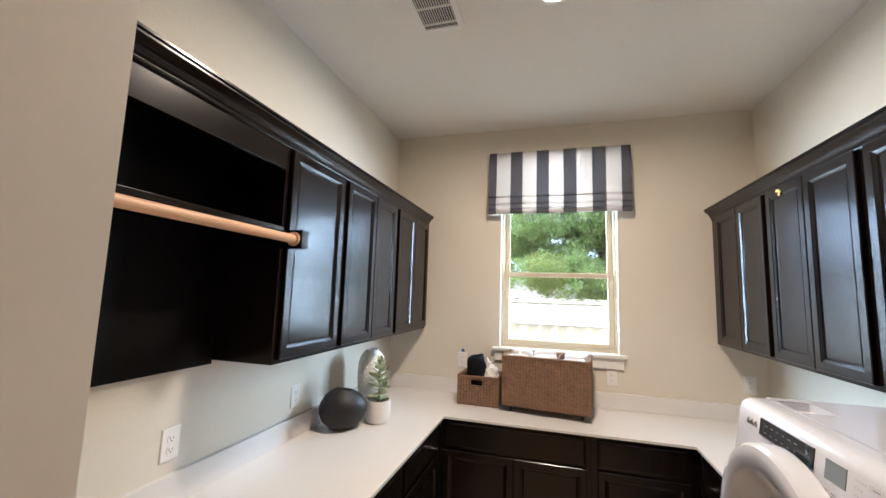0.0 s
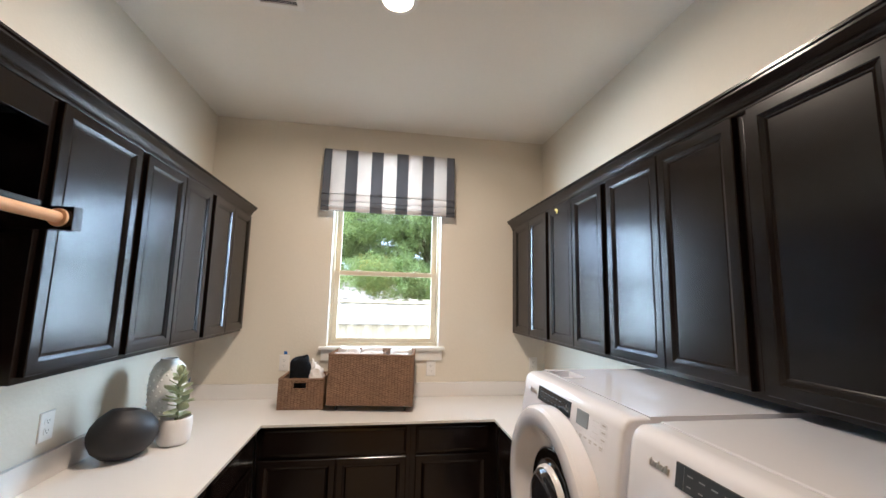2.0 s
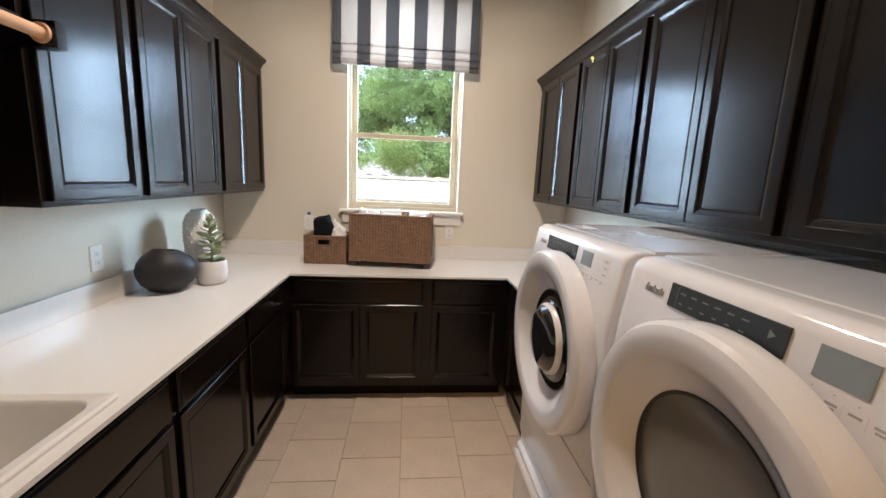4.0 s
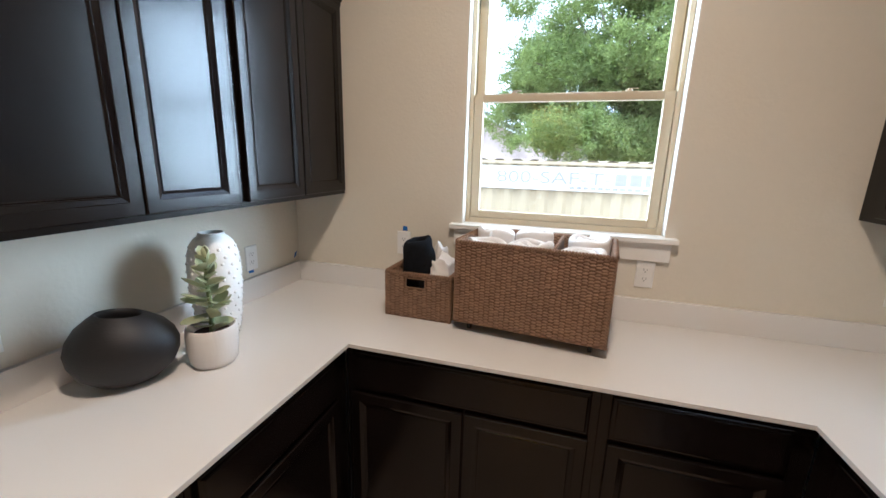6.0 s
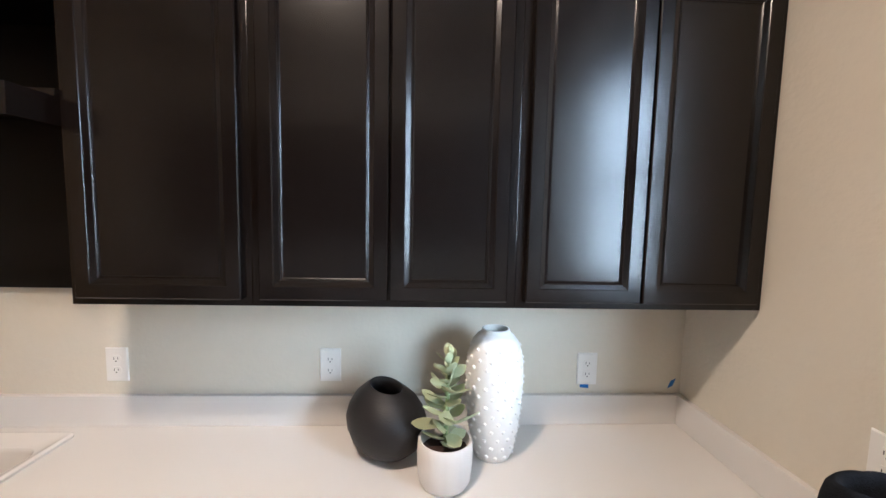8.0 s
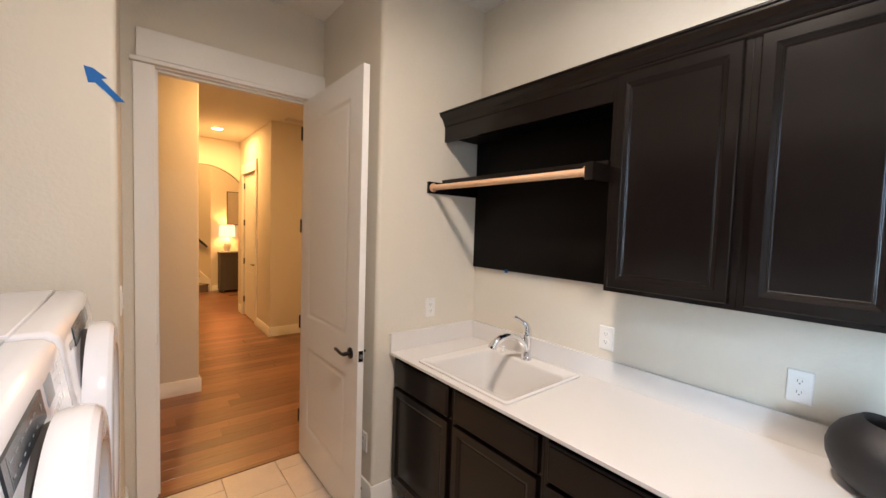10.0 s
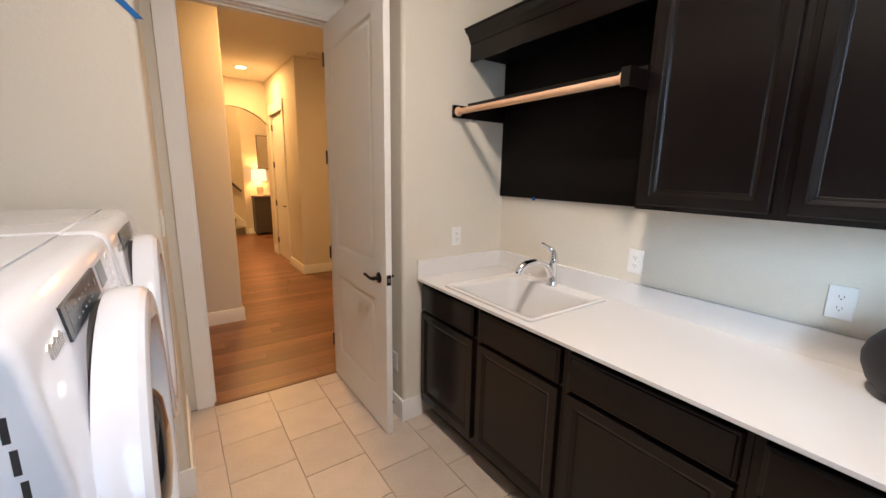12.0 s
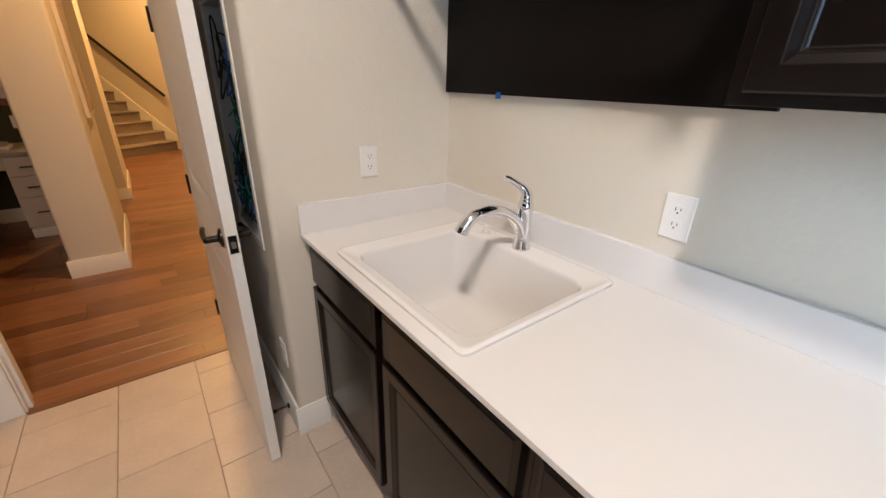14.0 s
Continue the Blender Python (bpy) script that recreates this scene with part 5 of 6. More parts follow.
baseboard("baseboard_pier", [((0.241, -2.055), (-0.116, -2.055), (0, 1)), ((-0.10, -2.055), (-0.10, -3.2), (-1, 0)), ((0.225, -2.055), (0.225, -3.2), (1, 0)),
                             ((-0.14, -4.35), (-0.14, -5.6), (-1, 0)), ((0.036, -4.35), (-0.156, -4.35), (0, 1))])
# far side of the hall: wide part, wall with a closet door, arch, stair
bm = bmesh.new()
box(bm, -2.72, -2.6, -3.6, YH, 0, ZC)
box(bm, -2.6, HX, -3.72, -3.6, 0, ZC)
CD0, CD1, CDT = -5.28, -4.42, 2.45
box(bm, HX - 0.12, HX, CD1, -3.72, 0, ZC)
box(bm, HX - 0.12, HX, -5.6, CD0, 0, ZC)
box(bm, HX - 0.12, HX, CD0, CD1, CDT, ZC)
structure("wall_hall_west", bm, PAINT, "cream painted hall walls with a closet door", "wall")
baseboard("baseboard_hall", [((-2.6, -3.6), (HX + 0.016, -3.6), (0, 1)), ((HX, -3.6), (HX, CD1 + 0.09), (1, 0)), ((HX, CD0 - 0.09), (HX, -5.6), (1, 0))])
# arch wall at the stair hall
bm = bmesh.new()
ax0, ax1, az0 = HX, 0.02, 2.34
pts = [(ax0 + (ax1 - ax0) * k / 16, az0 + 0.27 * math.sin(math.pi * k / 16) ** 0.75) for k in range(17)]
lo0 = [bm.verts.new((x, -5.6, z)) for x, z in pts]
hi0 = [bm.verts.new((x, -5.6, ZC)) for x, z in pts]
lo1 = [bm.verts.new((x, -5.72, z)) for x, z in pts]
hi1 = [bm.verts.new((x, -5.72, ZC)) for x, z in pts]
for k in range(16):
    bm.faces.new((lo0[k], lo0[k + 1], hi0[k + 1], hi0[k]))
    bm.faces.new((lo1[k + 1], lo1[k], hi1[k], hi1[k + 1]))
    bm.faces.new((lo0[k + 1], lo0[k], lo1[k], lo1[k + 1]))
box(bm, -2.6, HX, -5.72, -5.601, 0, 5.4)
box(bm, 0.02, 3.2, -5.72, -5.601, 0, 5.4)
box(bm, HX, 0.02, -5.72, -5.601, ZC + 0.001, 5.4)
structure("wall_arch", bm, PAINT, "cream painted wall with a shallow arched opening", "wall")
SY = -8.1
bm = bmesh.new()
box(bm, -2.6, -1.03, SY - 0.12, SY, 0, 5.4)
box(bm, -2.0, 3.2, -11.4, -11.28, 0, 5.4)
box(bm, 3.2, 3.32, -11.4, YH, 0, 5.4)
box(bm, -2.72, -2.6, -11.4, -3.72, 0, 5.4)
ST = Matrix.Translation((-1.03, SY, 0)) @ Matrix.Rotation(radians(-142), 4, "Z")     # local -x across the steps, local y up the flight
prism(bm, [(ST @ Vector((x, y, 0))).xy[:] for x, y in ((0.0, 0.0), (0.12, 0.0), (0.12, 3.9), (0.0, 3.9))], 0, 5.4)
structure("wall_stair", bm, PAINT, "cream painted walls round the staircase", "wall")
baseboard("baseboard_stair", [((-2.6, SY), (-1.05, SY), (0, 1))])
stair = thing("staircase", (-1.03, SY, 0), "taupe carpeted staircase with white skirting and dark handrail", "staircase")


def stair_part(name, bm, mat, parent, label=""):
    bmesh.ops.transform(bm, matrix=ST, verts=bm.verts)
    return part(name, bm, mat, parent, label)


for k in range(12):
    y, z = 0.06 + 0.262 * k, 0.178 * k
    prof = [(0, z), (0, z + 0.145), (-0.018, z + 0.150), (-0.026, z + 0.163), (-0.020, z + 0.176), (0.0, z + 0.178), (0.262, z + 0.178), (0.262, z)]
    stair_part("step", sweep_profile(bmesh.new(), prof, (-0.018, y, 0), (-1.5, y, 0), (0, 1, 0)), CARPET, stair)
sk = [(0.0, 0.0), (0.0, 0.28), (0.06, 0.30), (3.2, 2.43), (3.2, 2.05), (0.16, 0.0)]
stair_part("skirt_board", rings(bmesh.new(), [[(x, u, v) for u, v in sk] for x in (-0.016, 0.0)]), TRIM, stair, "white skirting board")
rail = stair_part("handrail", tube(bmesh.new(), [(-0.065, 0.04, 1.03), (-0.065, 0.08, 1.06), (-0.065, 3.2, 3.18)], 0.026, 12), BRONZE, stair, "dark wooden handrail")
for t in (0.15, 1.2, 2.4):
    stair_part("bracket", tube(bmesh.new(), [(0.0, t, 0.99 + 0.68 * t), (-0.05, t, 0.99 + 0.68 * t), (-0.065, t, 1.02 + 0.68 * t)], 0.007, 8), BRONZE, rail)
con = thing("console_table", (-1.40, SY + 0.2, 0), "dark grey wooden console cabinet by the stairs", "console")
part("body", cuboid(-1.78, -1.17, SY + 0.02, SY + 0.36, 0.06, 0.90, bevel=0.004), CONSOLE, con)
part("top", cuboid(-1.80, -1.15, SY + 0.017, SY + 0.38, 0.9005, 0.925, bevel=0.004), CONSOLE, con)
for x in (-1.74, -1.21):
    for y in (SY + 0.06, SY + 0.32):
        part("leg", cuboid(x - 0.02, x + 0.02, y - 0.02, y + 0.02, 0, 0.06), CONSOLE, con)
lx, ly = -1.33, SY + 0.2
tl = thing("table_lamp", (lx, ly, 0.925), "table lamp with lit pale drum shade and clear base", "lamp")
part("base", lathe(bmesh.new(), [(0.07, 0.9255), (0.07, 0.94), (0.05, 0.95), (0.075, 1.03), (0.075, 1.1), (0.045, 1.2), (0.02, 1.235), (0.015, 1.30)], (lx, ly, 0), seg=28), WHITE_CERAMIC, tl)
part("shade", lathe(bmesh.new(), [(0.165, 1.28), (0.15, 1.55)], (lx, ly, 0), seg=36, cap0=False, cap1=False), SHADE_M, tl, "glowing drum shade")
mir = thing("wall_mirror", (-1.65, SY, 1.55), "rounded rectangular mirror with thin dark frame", "mirror")
part("frame", cuboid(-1.95, -1.35, SY + 0.001, SY + 0.02, 1.55, 2.33, bevel=0.006), BRONZE, mir)
part("glass", cuboid(-1.935, -1.365, SY + 0.0195, SY + 0.0225, 1.565, 2.315), MIRROR, mir)
# closet door
cd = thing("door_2", (HX, -4.85, 0), "white two-panel closet door with dark hinges, closed", "door", kind="structure")
bm = bmesh.new()
box(bm, HX - 0.05, HX - 0.015, CD0 + 0.02, CD1 - 0.02, 0.01, CDT - 0.02)
part("leaf", bm, TRIM, cd)
for z0, z1 in ((0.22, 0.80), (1.0, 2.28)):
    part("panel", panelled(bmesh.new(), CD1 - CD0 - 0.30, z1 - z0, [(0, -0.004), (0.004, 0.003), (0.02, 0.003), (0.03, -0.002), (0.05, -0.002)], Matrix(((0, 1, 0, HX - 0.015), (1, 0, 0, CD0 + 0.15), (0, 0, 1, z0), (0, 0, 0, 1)))), TRIM, cd)
for z in (0.28, 0.95, 1.62, 2.25):
    part("hinge", cuboid(HX - 0.016, HX + 0.004, CD0 + 0.008, CD0 + 0.03, z - 0.05, z + 0.05), BRONZE, cd)
lever_handle(cd, (HX - 0.015, CD1 - 0.10, 0.945), (1, 0, 0), (0, -1, 0))
bm = bmesh.new()
box(bm, HX, HX + 0.018, CD0 - 0.08, CD0 + 0.008, 0, CDT)
box(bm, HX, HX + 0.018, CD1 - 0.008, CD1 + 0.08, 0, CDT)
box(bm, HX, HX + 0.022, CD0 - 0.085, CD1 + 0.085, CDT + 0.03, CDT + 0.17)
box(bm, HX, HX + 0.032, CD0 - 0.1, CD1 + 0.1, CDT, CDT + 0.029)
structure("trim_closet_casing", bm, TRIM, "white closet door casing", "door frame")
outlet("west", HX, -5.48, 1.2, "white rocker light switch beside the closet", switch=True)
hv = thing("ceiling_vent", (-1.42, -3.3, ZC), "white hall ceiling air vent", "air vent")
bm = bmesh.new()
box(bm, -1.60, -1.24, -3.42, -3.24, ZC - 0.008, ZC - 0.0005)
part("frame", bm, TRIM, hv)
for k in range(2):
    part("grille", cuboid(-1.585 + k * 0.17, -1.425 + k * 0.17, -3.405, -3.255, ZC - 0.0095, ZC - 0.0075), GREYPLASTIC, hv)

# picture on the pier's side
pic = thing("wall_picture", (-0.10, -2.72, 1.12), "tall muted picture hung on the pier", "picture")
part("frame", cuboid(-0.128, -0.101, -2.98, -2.42, 1.10, 2.1, bevel=0.003), CREAMCAB, pic)
part("print", cuboid(-0.1305, -0.1275, -2.95, -2.45, 1.13, 2.07), CANVAS, pic)

# desk nook with green wall
structure("wall_nook", cuboid(0.02, 3.2, -4.05, -3.93, 0, ZC), GREEN, "dark green painted wall of the desk nook", "wall")
desk = thing("desk", (0.6, -3.62, 0), "built-in cream desk with drawers and stone top", "desk")
part("top", cuboid(0.23, 2.1, -3.93, -3.27, 0.735, 0.77, bevel=0.003), STONE, desk, "grey stone top")
part("drawer_unit", cuboid(0.25, 0.60, -3.90, -3.31, 0.08, 0.734), CREAMCAB, desk)
part("plinth", cuboid(0.27, 0.58, -3.88, -3.25, 0.0, 0.079), TRIM, desk)
part("apron", cuboid(0.605, 2.1, -3.92, -3.33, 0.61, 0.734), CREAMCAB, desk)
part("drawer_unit", cuboid(1.5, 2.1, -3.90, -3.335, 0.08, 0.60), CREAMCAB, desk)
for z0, z1 in ((0.56, 0.72), (0.37, 0.55), (0.10, 0.36)):
    dr = part("drawer_front", panelled(bmesh.new(), 0.33, z1 - z0, [(0, 0), (0, 0.016), (0.003, 0.018), (0.01, 0.018)], Matrix(((1, 0, 0, 0.26), (0, 1, 0, -3.31), (0, 0, 1, z0), (0, 0, 0, 1)))), CREAMCAB, desk)
    part("pull", tube(bmesh.new(), [(0.36, -3.262, (z0 + z1) / 2), (0.50, -3.262, (z0 + z1) / 2)], 0.006, 8), BRONZE, dr)
baseboard("baseboard_nook", [((0.61, -3.93), (3.2, -3.93), (0, 1))])
bd = thing("pin_board", (0.75, -3.93, 1.15), "large pale board with a brown wooden ledge", "board")
part("board", cuboid(0.36, 1.05, -3.929, -3.905, 1.17, 1.95), PAPERW, bd)
part("ledge", cuboid(0.36, 1.05, -3.929, -3.86, 1.11, 1.169), BROWN, bd)
for k in range(2):
    solo("wall_shelf", cuboid(1.12, 1.8, -3.929, -3.72, 1.30 + 0.3 * k, 1.335 + 0.3 * k), BROWN, (1.4, -3.93, 1.3 + 0.3 * k), "brown wooden wall shelf", "shelf", "nook shelves")
solo("book", cuboid(0.55, 0.86, -3.62, -3.40, 0.7705, 0.80, bevel=0.003), TRIM, (0.7, -3.5, 0.77), "white book lying on the desk", "book", "books on the desk")
solo("book", cuboid(0.57, 0.83, -3.60, -3.41, 0.8005, 0.825, bevel=0.003), STONE, (0.7, -3.5, 0.80), "grey book lying on another book", "book", "books on the desk")
outlet("south", -3.93, 0.52, 0.96, "white outlet on the green wall")
solo("tape", cuboid(0.2415, 0.2425, -2.10, -2.075, 0.05, 0.075), TAPE, (0.242, -2.09, 0.06), "small blue tape on the baseboard", "tape", "painter's tape marks")

# ---------------------------------------------------------------- outdoors
YELLOW = material("yellow_container_paint", (0.36, 0.285, 0.165), 0.5, vary=0.08, scale=1, bump=0.001)
BANNER = material("white_banner", (0.53, 0.51, 0.465), 0.5, vary=0.03)
GREYINK = material("grey_lettering", (0.26, 0.24, 0.205), 0.6)
PLANK = material("weathered_board", (0.17, 0.125, 0.092), 0.8, vary=0.4, scale=3, grain=20, stretch=(0.3, 1, 3), random_piece=0.15)
EARTH = material("dry_ground", (0.28, 0.23, 0.15), 0.95, vary=0.25, scale=0.6, grain=8, bump=0.01, bump_scale=20)
BARK = material("oak_bark", (0.10, 0.075, 0.05), 0.9, vary=0.35, scale=6, bump=0.01, bump_scale=30)
FOLIAGE = material("oak_foliage", (0.14, 0.17, 0.055), 0.7, vary=0.4, scale=0.8, grain=6, fine=0.4, spec=0.2)
ft = FOLIAGE.node_tree                # thin leaves let some sun through
thin, both = ft.nodes.new("ShaderNodeBsdfTranslucent"), ft.nodes.new("ShaderNodeMixShader")
thin.inputs["Color"].default_value = (0.32, 0.38, 0.10, 1)
both.inputs[0].default_value = 0.5
ft.links.new(ft.nodes["Principled BSDF"].outputs[0], both.inputs[1])
ft.links.new(thin.outputs[0], both.inputs[2])
ft.links.new(both.outputs[0], ft.nodes["Material Output"].inputs["Surface"])
BRICK_M = material("pale_brick", (0.42, 0.34, 0.29), 0.85, vary=0.15, scale=2, grain=15)
SHINGLE = material("grey_shingle", (0.17, 0.165, 0.165), 0.9, vary=0.2, scale=2, grain=12)
GZ = -0.75
bm = bmesh.new()
n = 24
rim = [(3000 * math.cos(2 * math.pi * k / n), 3000 * math.sin(2 * math.pi * k / n), GZ) for k in range(n)]
bm.faces.new([bm.verts.new(p) for p in rim])
structure("ground", bm, EARTH, "dry pale earth outside the house", "ground")
CY = 9.2
box_ = thing("shipping_container", (0, CY + 1.2, GZ), "pale yellow corrugated steel container with a white banner", "container")
CX0, CX1, CT = -3.9, 2.05, 1.60
bm = bmesh.new()
pts, x = [], CX0 + 0.06
while x < CX1 - 0.1:
    pts += [(x, CY), (x + 0.10, CY), (x + 0.17, CY + 0.036), (x + 0.27, CY + 0.036)]
    x += 0.34
lo = [bm.verts.new((px, py, GZ + 0.15)) for px, py in pts]
hi = [bm.verts.new((px, py, CT - 0.05)) for px, py in pts]
for a in range(len(pts) - 1):
    bm.faces.new((lo[a], lo[a + 1], hi[a + 1], hi[a]))
part("side_wall", bm, YELLOW, box_, angle=20)
bm = bmesh.new()
box(bm, CX0, CX0 + 0.08, CY - 0.02, CY + 2.4, GZ + 0.01, CT)
box(bm, CX1 - 0.10, CX1, CY - 0.02, CY + 2.4, GZ + 0.01, CT)
box(bm, CX0 + 0.08, CX1 - 0.10, CY - 0.02, CY + 0.05, CT - 0.06, CT - 0.001)
box(bm, CX0 + 0.08, CX1 - 0.10, CY - 0.02, CY + 0.05, GZ + 0.01, GZ + 0.16)
part("frame", bm, YELLOW, box_)
bm = bmesh.new()
x = CX0 + 0.06
rows_a, rows_b = [], []
while x < CX1:
    for dx, dz in ((0, 0), (0.10, 0), (0.17, 0.03), (0.27, 0.03)):
        rows_a.append((x + dx, CY - 0.02, CT + dz))
        rows_b.append((x + dx, CY + 2.4, CT + dz))
    x += 0.34
rings(bm, [rows_a, rows_b], False, False, close=False)
part("roof", bm, YELLOW, box_, angle=20)
ban = part("banner", cuboid(-1.86, 1.66, CY - 0.026, CY - 0.021, 1.065, 1.50), BANNER, box_, "white banner with faint grey lettering")
bm = bmesh.new()
r = random.Random(9)
for k in range(3):                       # further letters as plain blocks
    box(bm, 0.88 + k * 0.25, 1.07 + k * 0.25, CY - 0.029, CY - 0.0262, 1.19, 1.40)
for k in range(11):
    x = 0.1 + k * 0.125
    box(bm, x, x + 0.09, CY - 0.029, CY - 0.0262, 1.10, 1.15)
part("lettering", bm, GREYINK, ban)
cu = bpy.data.curves.new("number", "FONT")
cu.body, cu.size, cu.extrude = "800-SAF-T-", 0.32, 0.002
tx = new("number", cu)
dg = bpy.context.evaluated_depsgraph_get()
num_mesh = bpy.data.meshes.new_from_object(tx.evaluated_get(dg))
bpy.data.objects.remove(tx)
num_mesh.materials.clear()
num_mesh.materials.append(GREYINK)
wide = max(v.co.x for v in num_mesh.vertices)
num_mesh.transform(Matrix.Diagonal((2.11 / wide, 1, 1, 1)))
nb = new("number", num_mesh)
nb.parent = ban
nb.matrix_parent_inverse = EYE4
nb.matrix_basis = pose(-1.29, CY - 0.028, 1.19, 90, 0, 0)
fen = thing("board_fence", (-1.5, 6.5, GZ), "low fence of weathered brown boards", "fence")
for k, (z0, z1) in enumerate(((0.69, 0.865), (0.50, 0.685), (0.31, 0.495), (0.12, 0.305), (-0.07, 0.115), (-0.26, -0.075), (-0.45, -0.265), (-0.74, -0.455))):
    part("board", cuboid(-4.0, 0.74, 6.50 + 0.004 * (k % 2), 6.53 + 0.004 * (k % 2), z0, z1, bevel=0.003), PLANK, fen)
for x in (-3.2, -1.2, 0.69):
    part("post", cuboid(x, x + 0.09, 6.405, 6.495, GZ, 0.855, bevel=0.004), PLANK, fen)

# oak: tapered trunk, limbs and a ragged crown of many small leaves
TX, TY = 2.0, 17.5
oak = thing("oak_tree", (TX, TY, GZ), "large green oak with a ragged spreading crown", "tree")
r = random.Random(21)
bm = bmesh.new()
tube(bm, smooth_path([(TX, TY, GZ), (TX + 0.1, TY, 1.2), (TX - 0.1, TY + 0.2, 3.0), (TX + 0.2, TY, 5.5)], 6), [0.34 - 0.012 * i for i in range(19)], 10)
part("trunk", bm, BARK, oak)
centres = []
for k in range(11):
    a = k * 2 * math.pi / 11 + r.uniform(-0.3, 0.3)
    L, up = r.uniform(2.2, 4.4), r.uniform(0.4, 4.0)
    z0 = r.uniform(2.7, 3.9)
    p = smooth_path([(TX, TY, z0), (TX + 0.4 * L * math.cos(a), TY + 0.4 * L * math.sin(a), z0 + 0.45 * up), (TX + L * math.cos(a), TY + L * math.sin(a), z0 + up)], 6)
    part("limb", tube(bmesh.new(), p, [0.13 - 0.009 * i for i in range(len(p))], 7), BARK, oak)
    centres += [p[5], p[8], p[-1]]
rs = np.random.RandomState(7)
boughs = [np.array(c) for c in centres]
for k in range(150):                      # boughs over an uneven dome
    v = rs.normal(size=3)
    v /= np.linalg.norm(v)
    q = rs.uniform(0.45, 1.0) * (1 + 0.16 * math.sin(3 * v[0] + 5 * v[2]))
    c = np.array((TX - 0.3 + 4.9 * q * v[0], TY + 3.5 * q * v[1], 4.6 + 4.0 * q * v[2]))
    if c[2] > (2.15 if c[0] < TX - 1 else 1.75) + 0.25 * math.sin(c[0] * 1.7):
        boughs.append(c)
for k in range(30):                      # hanging outer boughs hide the trunk
    boughs.append(np.array((TX + rs.uniform(-3.4, 5.5), TY + rs.uniform(-3.6, -1.8), rs.uniform(1.95, 2.9))))
pos = []
for c in boughs:
    R = rs.uniform(0.5, 1.05)
    for j in range(int(17 * R / 0.75)):
        d = rs.normal(size=3)
        d /= np.linalg.norm(d)
        e = c + d * R * rs.uniform(0.3, 1.0) * np.array((1.2, 1.2, 0.85))
        rad = rs.uniform(0.14, 0.36)
        m = int(400 * rad)
        pos.append(e + rs.normal(size=(m, 3)) * rad * np.array((0.55, 0.55, 0.46)))
pos = np.concatenate(pos)
pos = pos[pos[:, 2] > 1.55]
m = len(pos)
la = rs.normal(size=(m, 3))
la /= np.linalg.norm(la, axis=1)[:, None]
lb = np.cross(la, rs.normal(size=(m, 3)))
lb /= np.linalg.norm(lb, axis=1)[:, None]
ls = rs.uniform(0.028, 0.062, (m, 1))
vs = np.stack([pos - la * ls, pos + lb * ls * 0.55, pos + la * ls, pos - lb * ls * 0.55], 1).reshape(-1, 3).tolist()
fs = np.arange(4 * m).reshape(-1, 4).tolist()
me = bpy.data.meshes.new("crown")
me.from_pydata(vs, [], fs)
me.materials.append(FOLIAGE)
cr = new("crown", me)
cr.parent = oak
cr.matrix_parent_inverse = oak.matrix_basis.inverted()
tagged(cr, "dense green leaves", kind="stuff")

# neighbour's house behind
hs = thing("neighbour_house", (-7, 26, GZ), "pale brick house with grey shingle gable roof", "house")
bm = bmesh.new()
box(bm, -14, 4, 26, 36, GZ, 3.2)
part("wall", bm, BRICK_M, hs)
bm = bmesh.new()
rings(bm, [[(x, y, z) for x, z in ((-14.5, 3.1), (-8.6, 6.2), (-2.4, 3.0), (-2.4, 3.25), (-8.6, 6.5), (-14.5, 3.35))] for y in (25.6, 36.4)])
part("roof", bm, SHINGLE, hs)
bm = bmesh.new()
rings(bm, [[(x, y, z) for x, z in ((-14, 3.2), (-8.6, 6.1), (-2.6, 3.2))] for y in (26, 26.2)])
part("gable", bm, BRICK_M, hs)
bm = bmesh.new()
rings(bm, [[(x, y, z) for x, z in ((-8.6, 6.25), (-2.4, 3.05), (-2.4, 2.9), (-8.6, 6.08))] for y in (25.55, 25.6)])
part("fascia", bm, TRIM, hs)

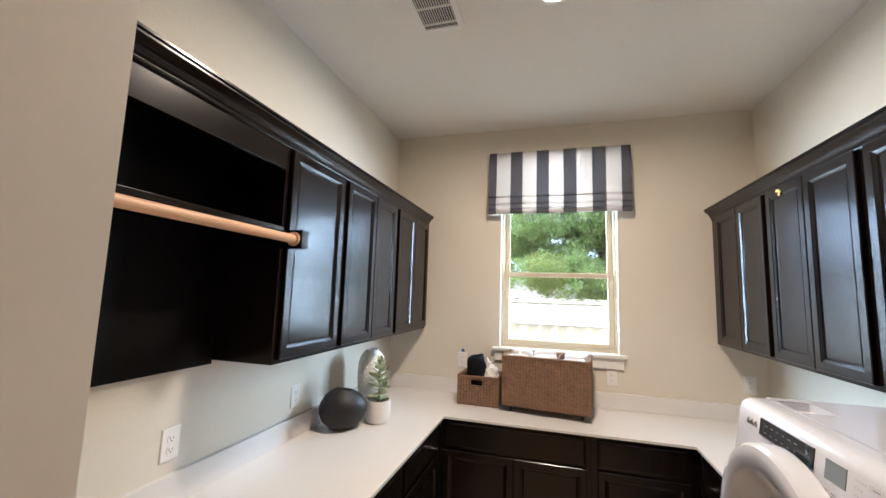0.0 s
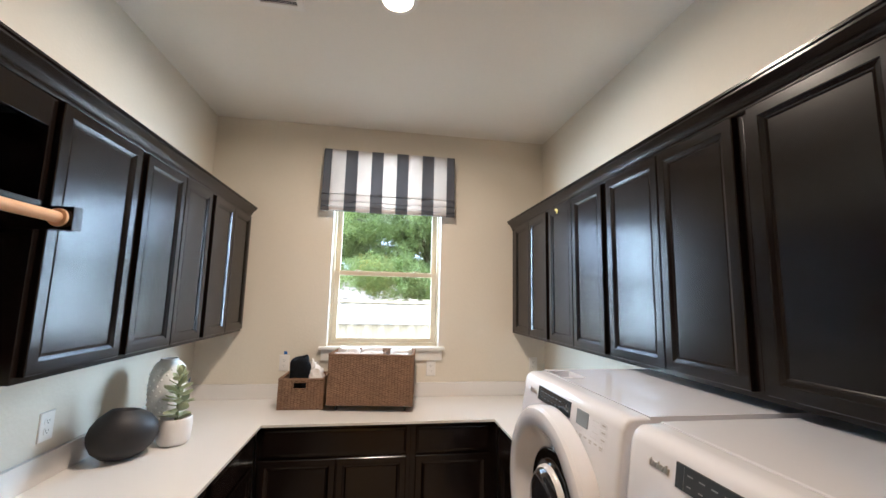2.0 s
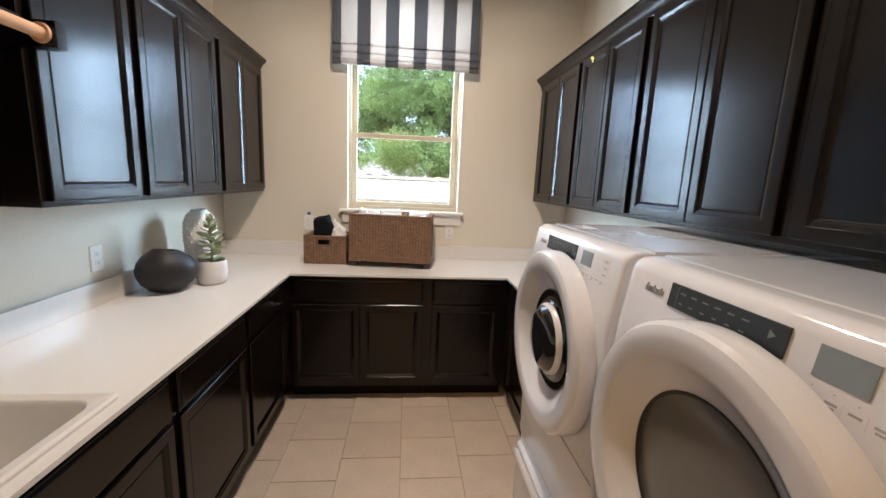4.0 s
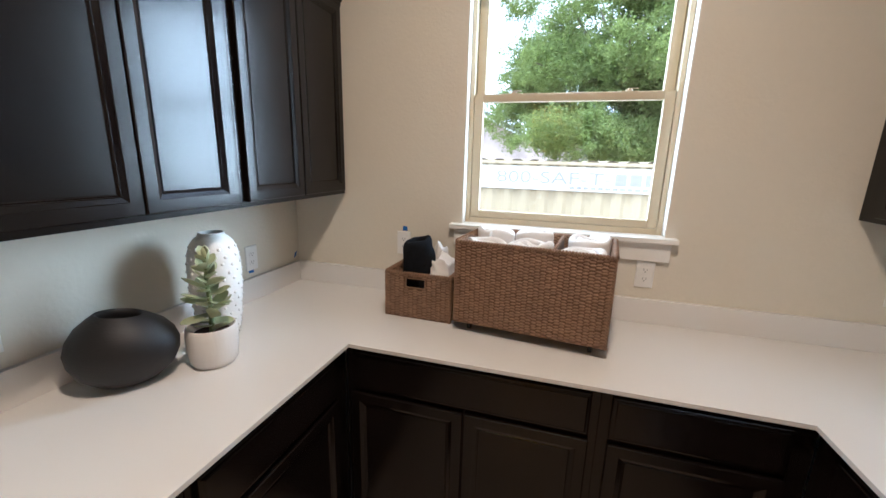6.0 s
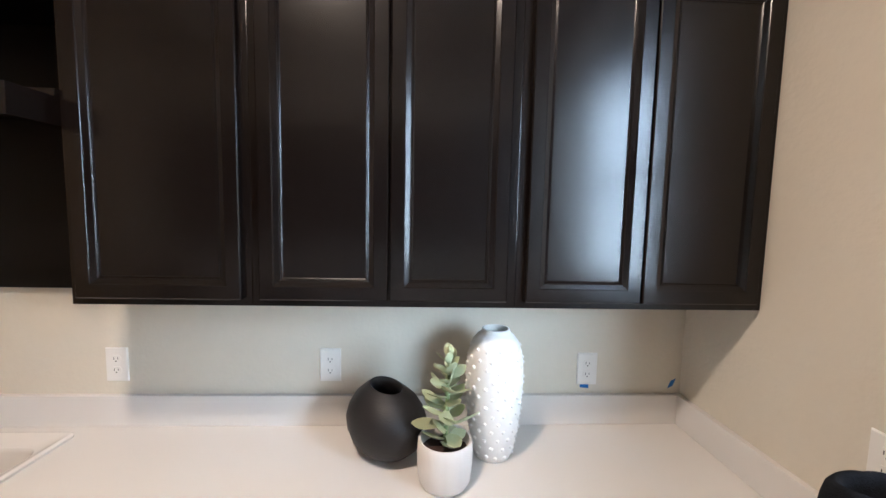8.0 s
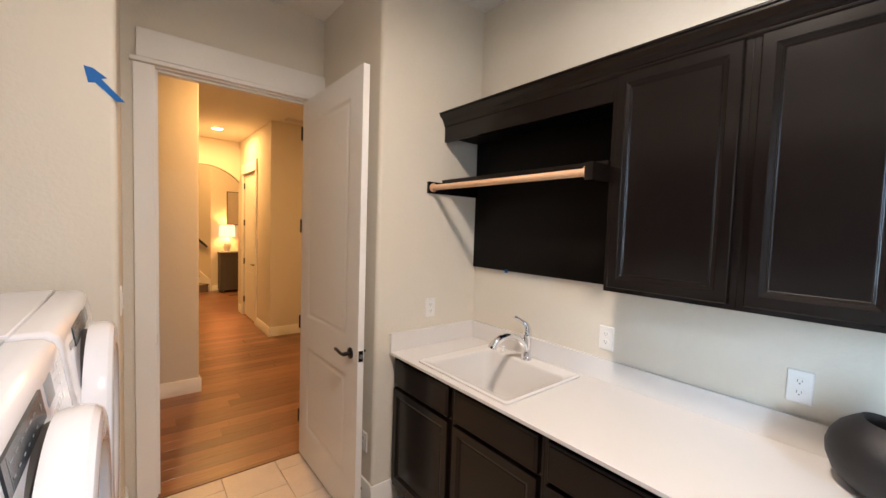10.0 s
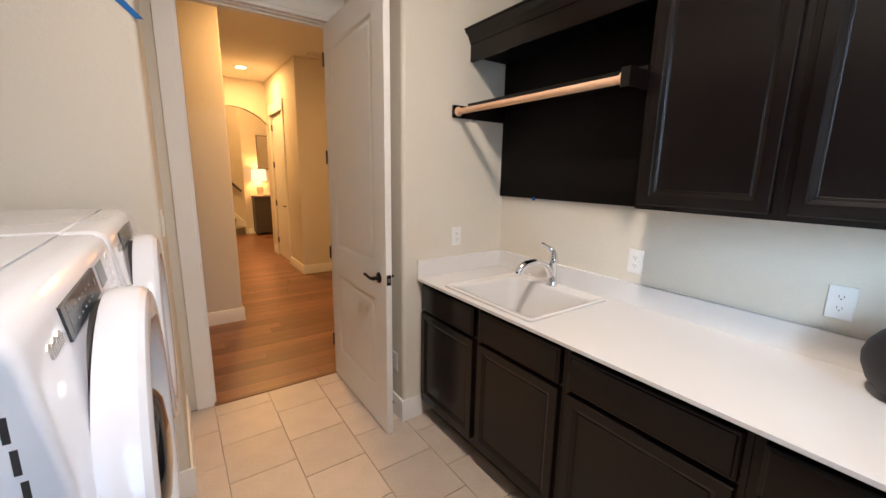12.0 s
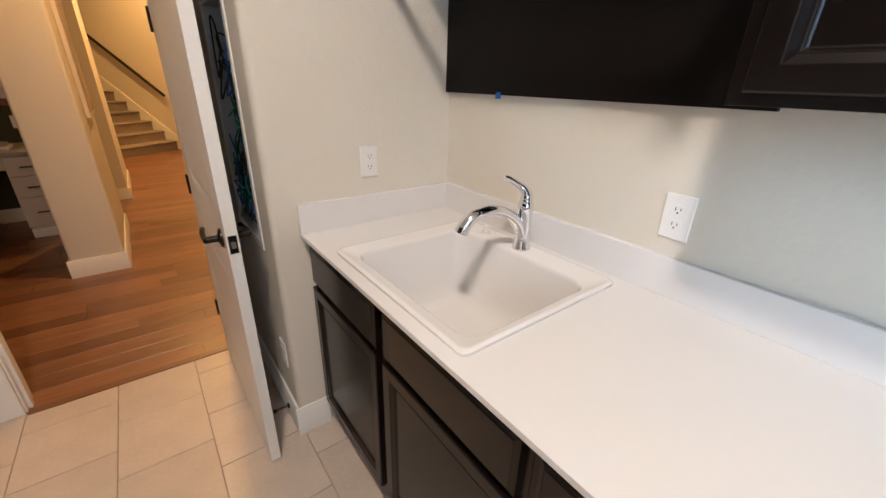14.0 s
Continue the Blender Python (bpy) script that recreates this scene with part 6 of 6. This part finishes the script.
# ---------------------------------------------------------------- floor pieces
TS, GX, GY = 0.3245, -0.035, -0.037
me = mesh_of("tile", rings(bmesh.new(), [[(x * a, y * a, z) for x, y in ((-1, -1), (1, -1), (1, 1), (-1, 1))] for a, z in ((0.1605, -0.008), (0.1605, -0.0015), (0.1590, 0))]), TILE, 40)
cut = {}


def tile_mesh(h0, h1):
    """A tile trimmed by the wall or the cabinets."""
    key = (round(h0, 3), round(h1, 3))
    if key not in cut:
        cut[key] = mesh_of("tile", rings(bmesh.new(), [[(x, y, z) for x, y in ((-a, h0 + e), (a, h0 + e), (a, h1 - e), (-a, h1 - e))] for a, e, z in ((0.1605, 0, -0.008), (0.1605, 0, -0.0015), (0.159, 0.0015, 0))]), TILE, 40)
    return cut[key]


for i in range(-4, 5):
    xc = GX + (i + 0.5) * TS
    if not -1.35 < xc < 1.3:
        continue
    ylow = -0.505 if -0.72 < xc < 0.5 else (YS if xc < 0 else YSR)
    off = GY if i % 2 == 0 else GY + 0.16
    for j in range(-3, 12):
        yc = off + (j + 0.5) * TS
        lo_, hi_ = max(yc - 0.1605, ylow), min(yc + 0.1605, YB)
        if hi_ - lo_ < 0.02:
            continue
        full = hi_ - lo_ > 0.3205
        ob = new("tile", me if full else tile_mesh(lo_ - yc, hi_ - yc))
        ob.parent = floor
        ob.location = (xc, yc, 0)
wm = {}
r = random.Random(33)
y = -0.535
k = 0
while y > -8.0:
    x = -2.6 + r.uniform(-1.2, 0)
    while x < 1.6:
        L = r.choice((0.9, 1.2, 1.5, 1.8))
        a, b = max(x, -2.6), min(x + L, 1.6)
        if b - a > 0.05 and not (y < -3.6 and b < HX) and k < 300:
            key = round(b - a, 2)
            if key not in wm:
                h = key / 2 - 0.0006
                wm[key] = mesh_of("plank", rings(bmesh.new(), [[(sx * (h - e), sy * (0.0632 - e), z) for sx, sy in ((-1, -1), (1, -1), (1, 1), (-1, 1))] for e, z in ((0, -0.006), (0, -0.0016), (0.0014, 0))]), WOOD, 40)
            ob = new("plank", wm[key])
            ob.parent = hall_floor
            ob.location = ((a + b) / 2, y - 0.0635, 0)
            k += 1
        x += L
    y -= 0.1275
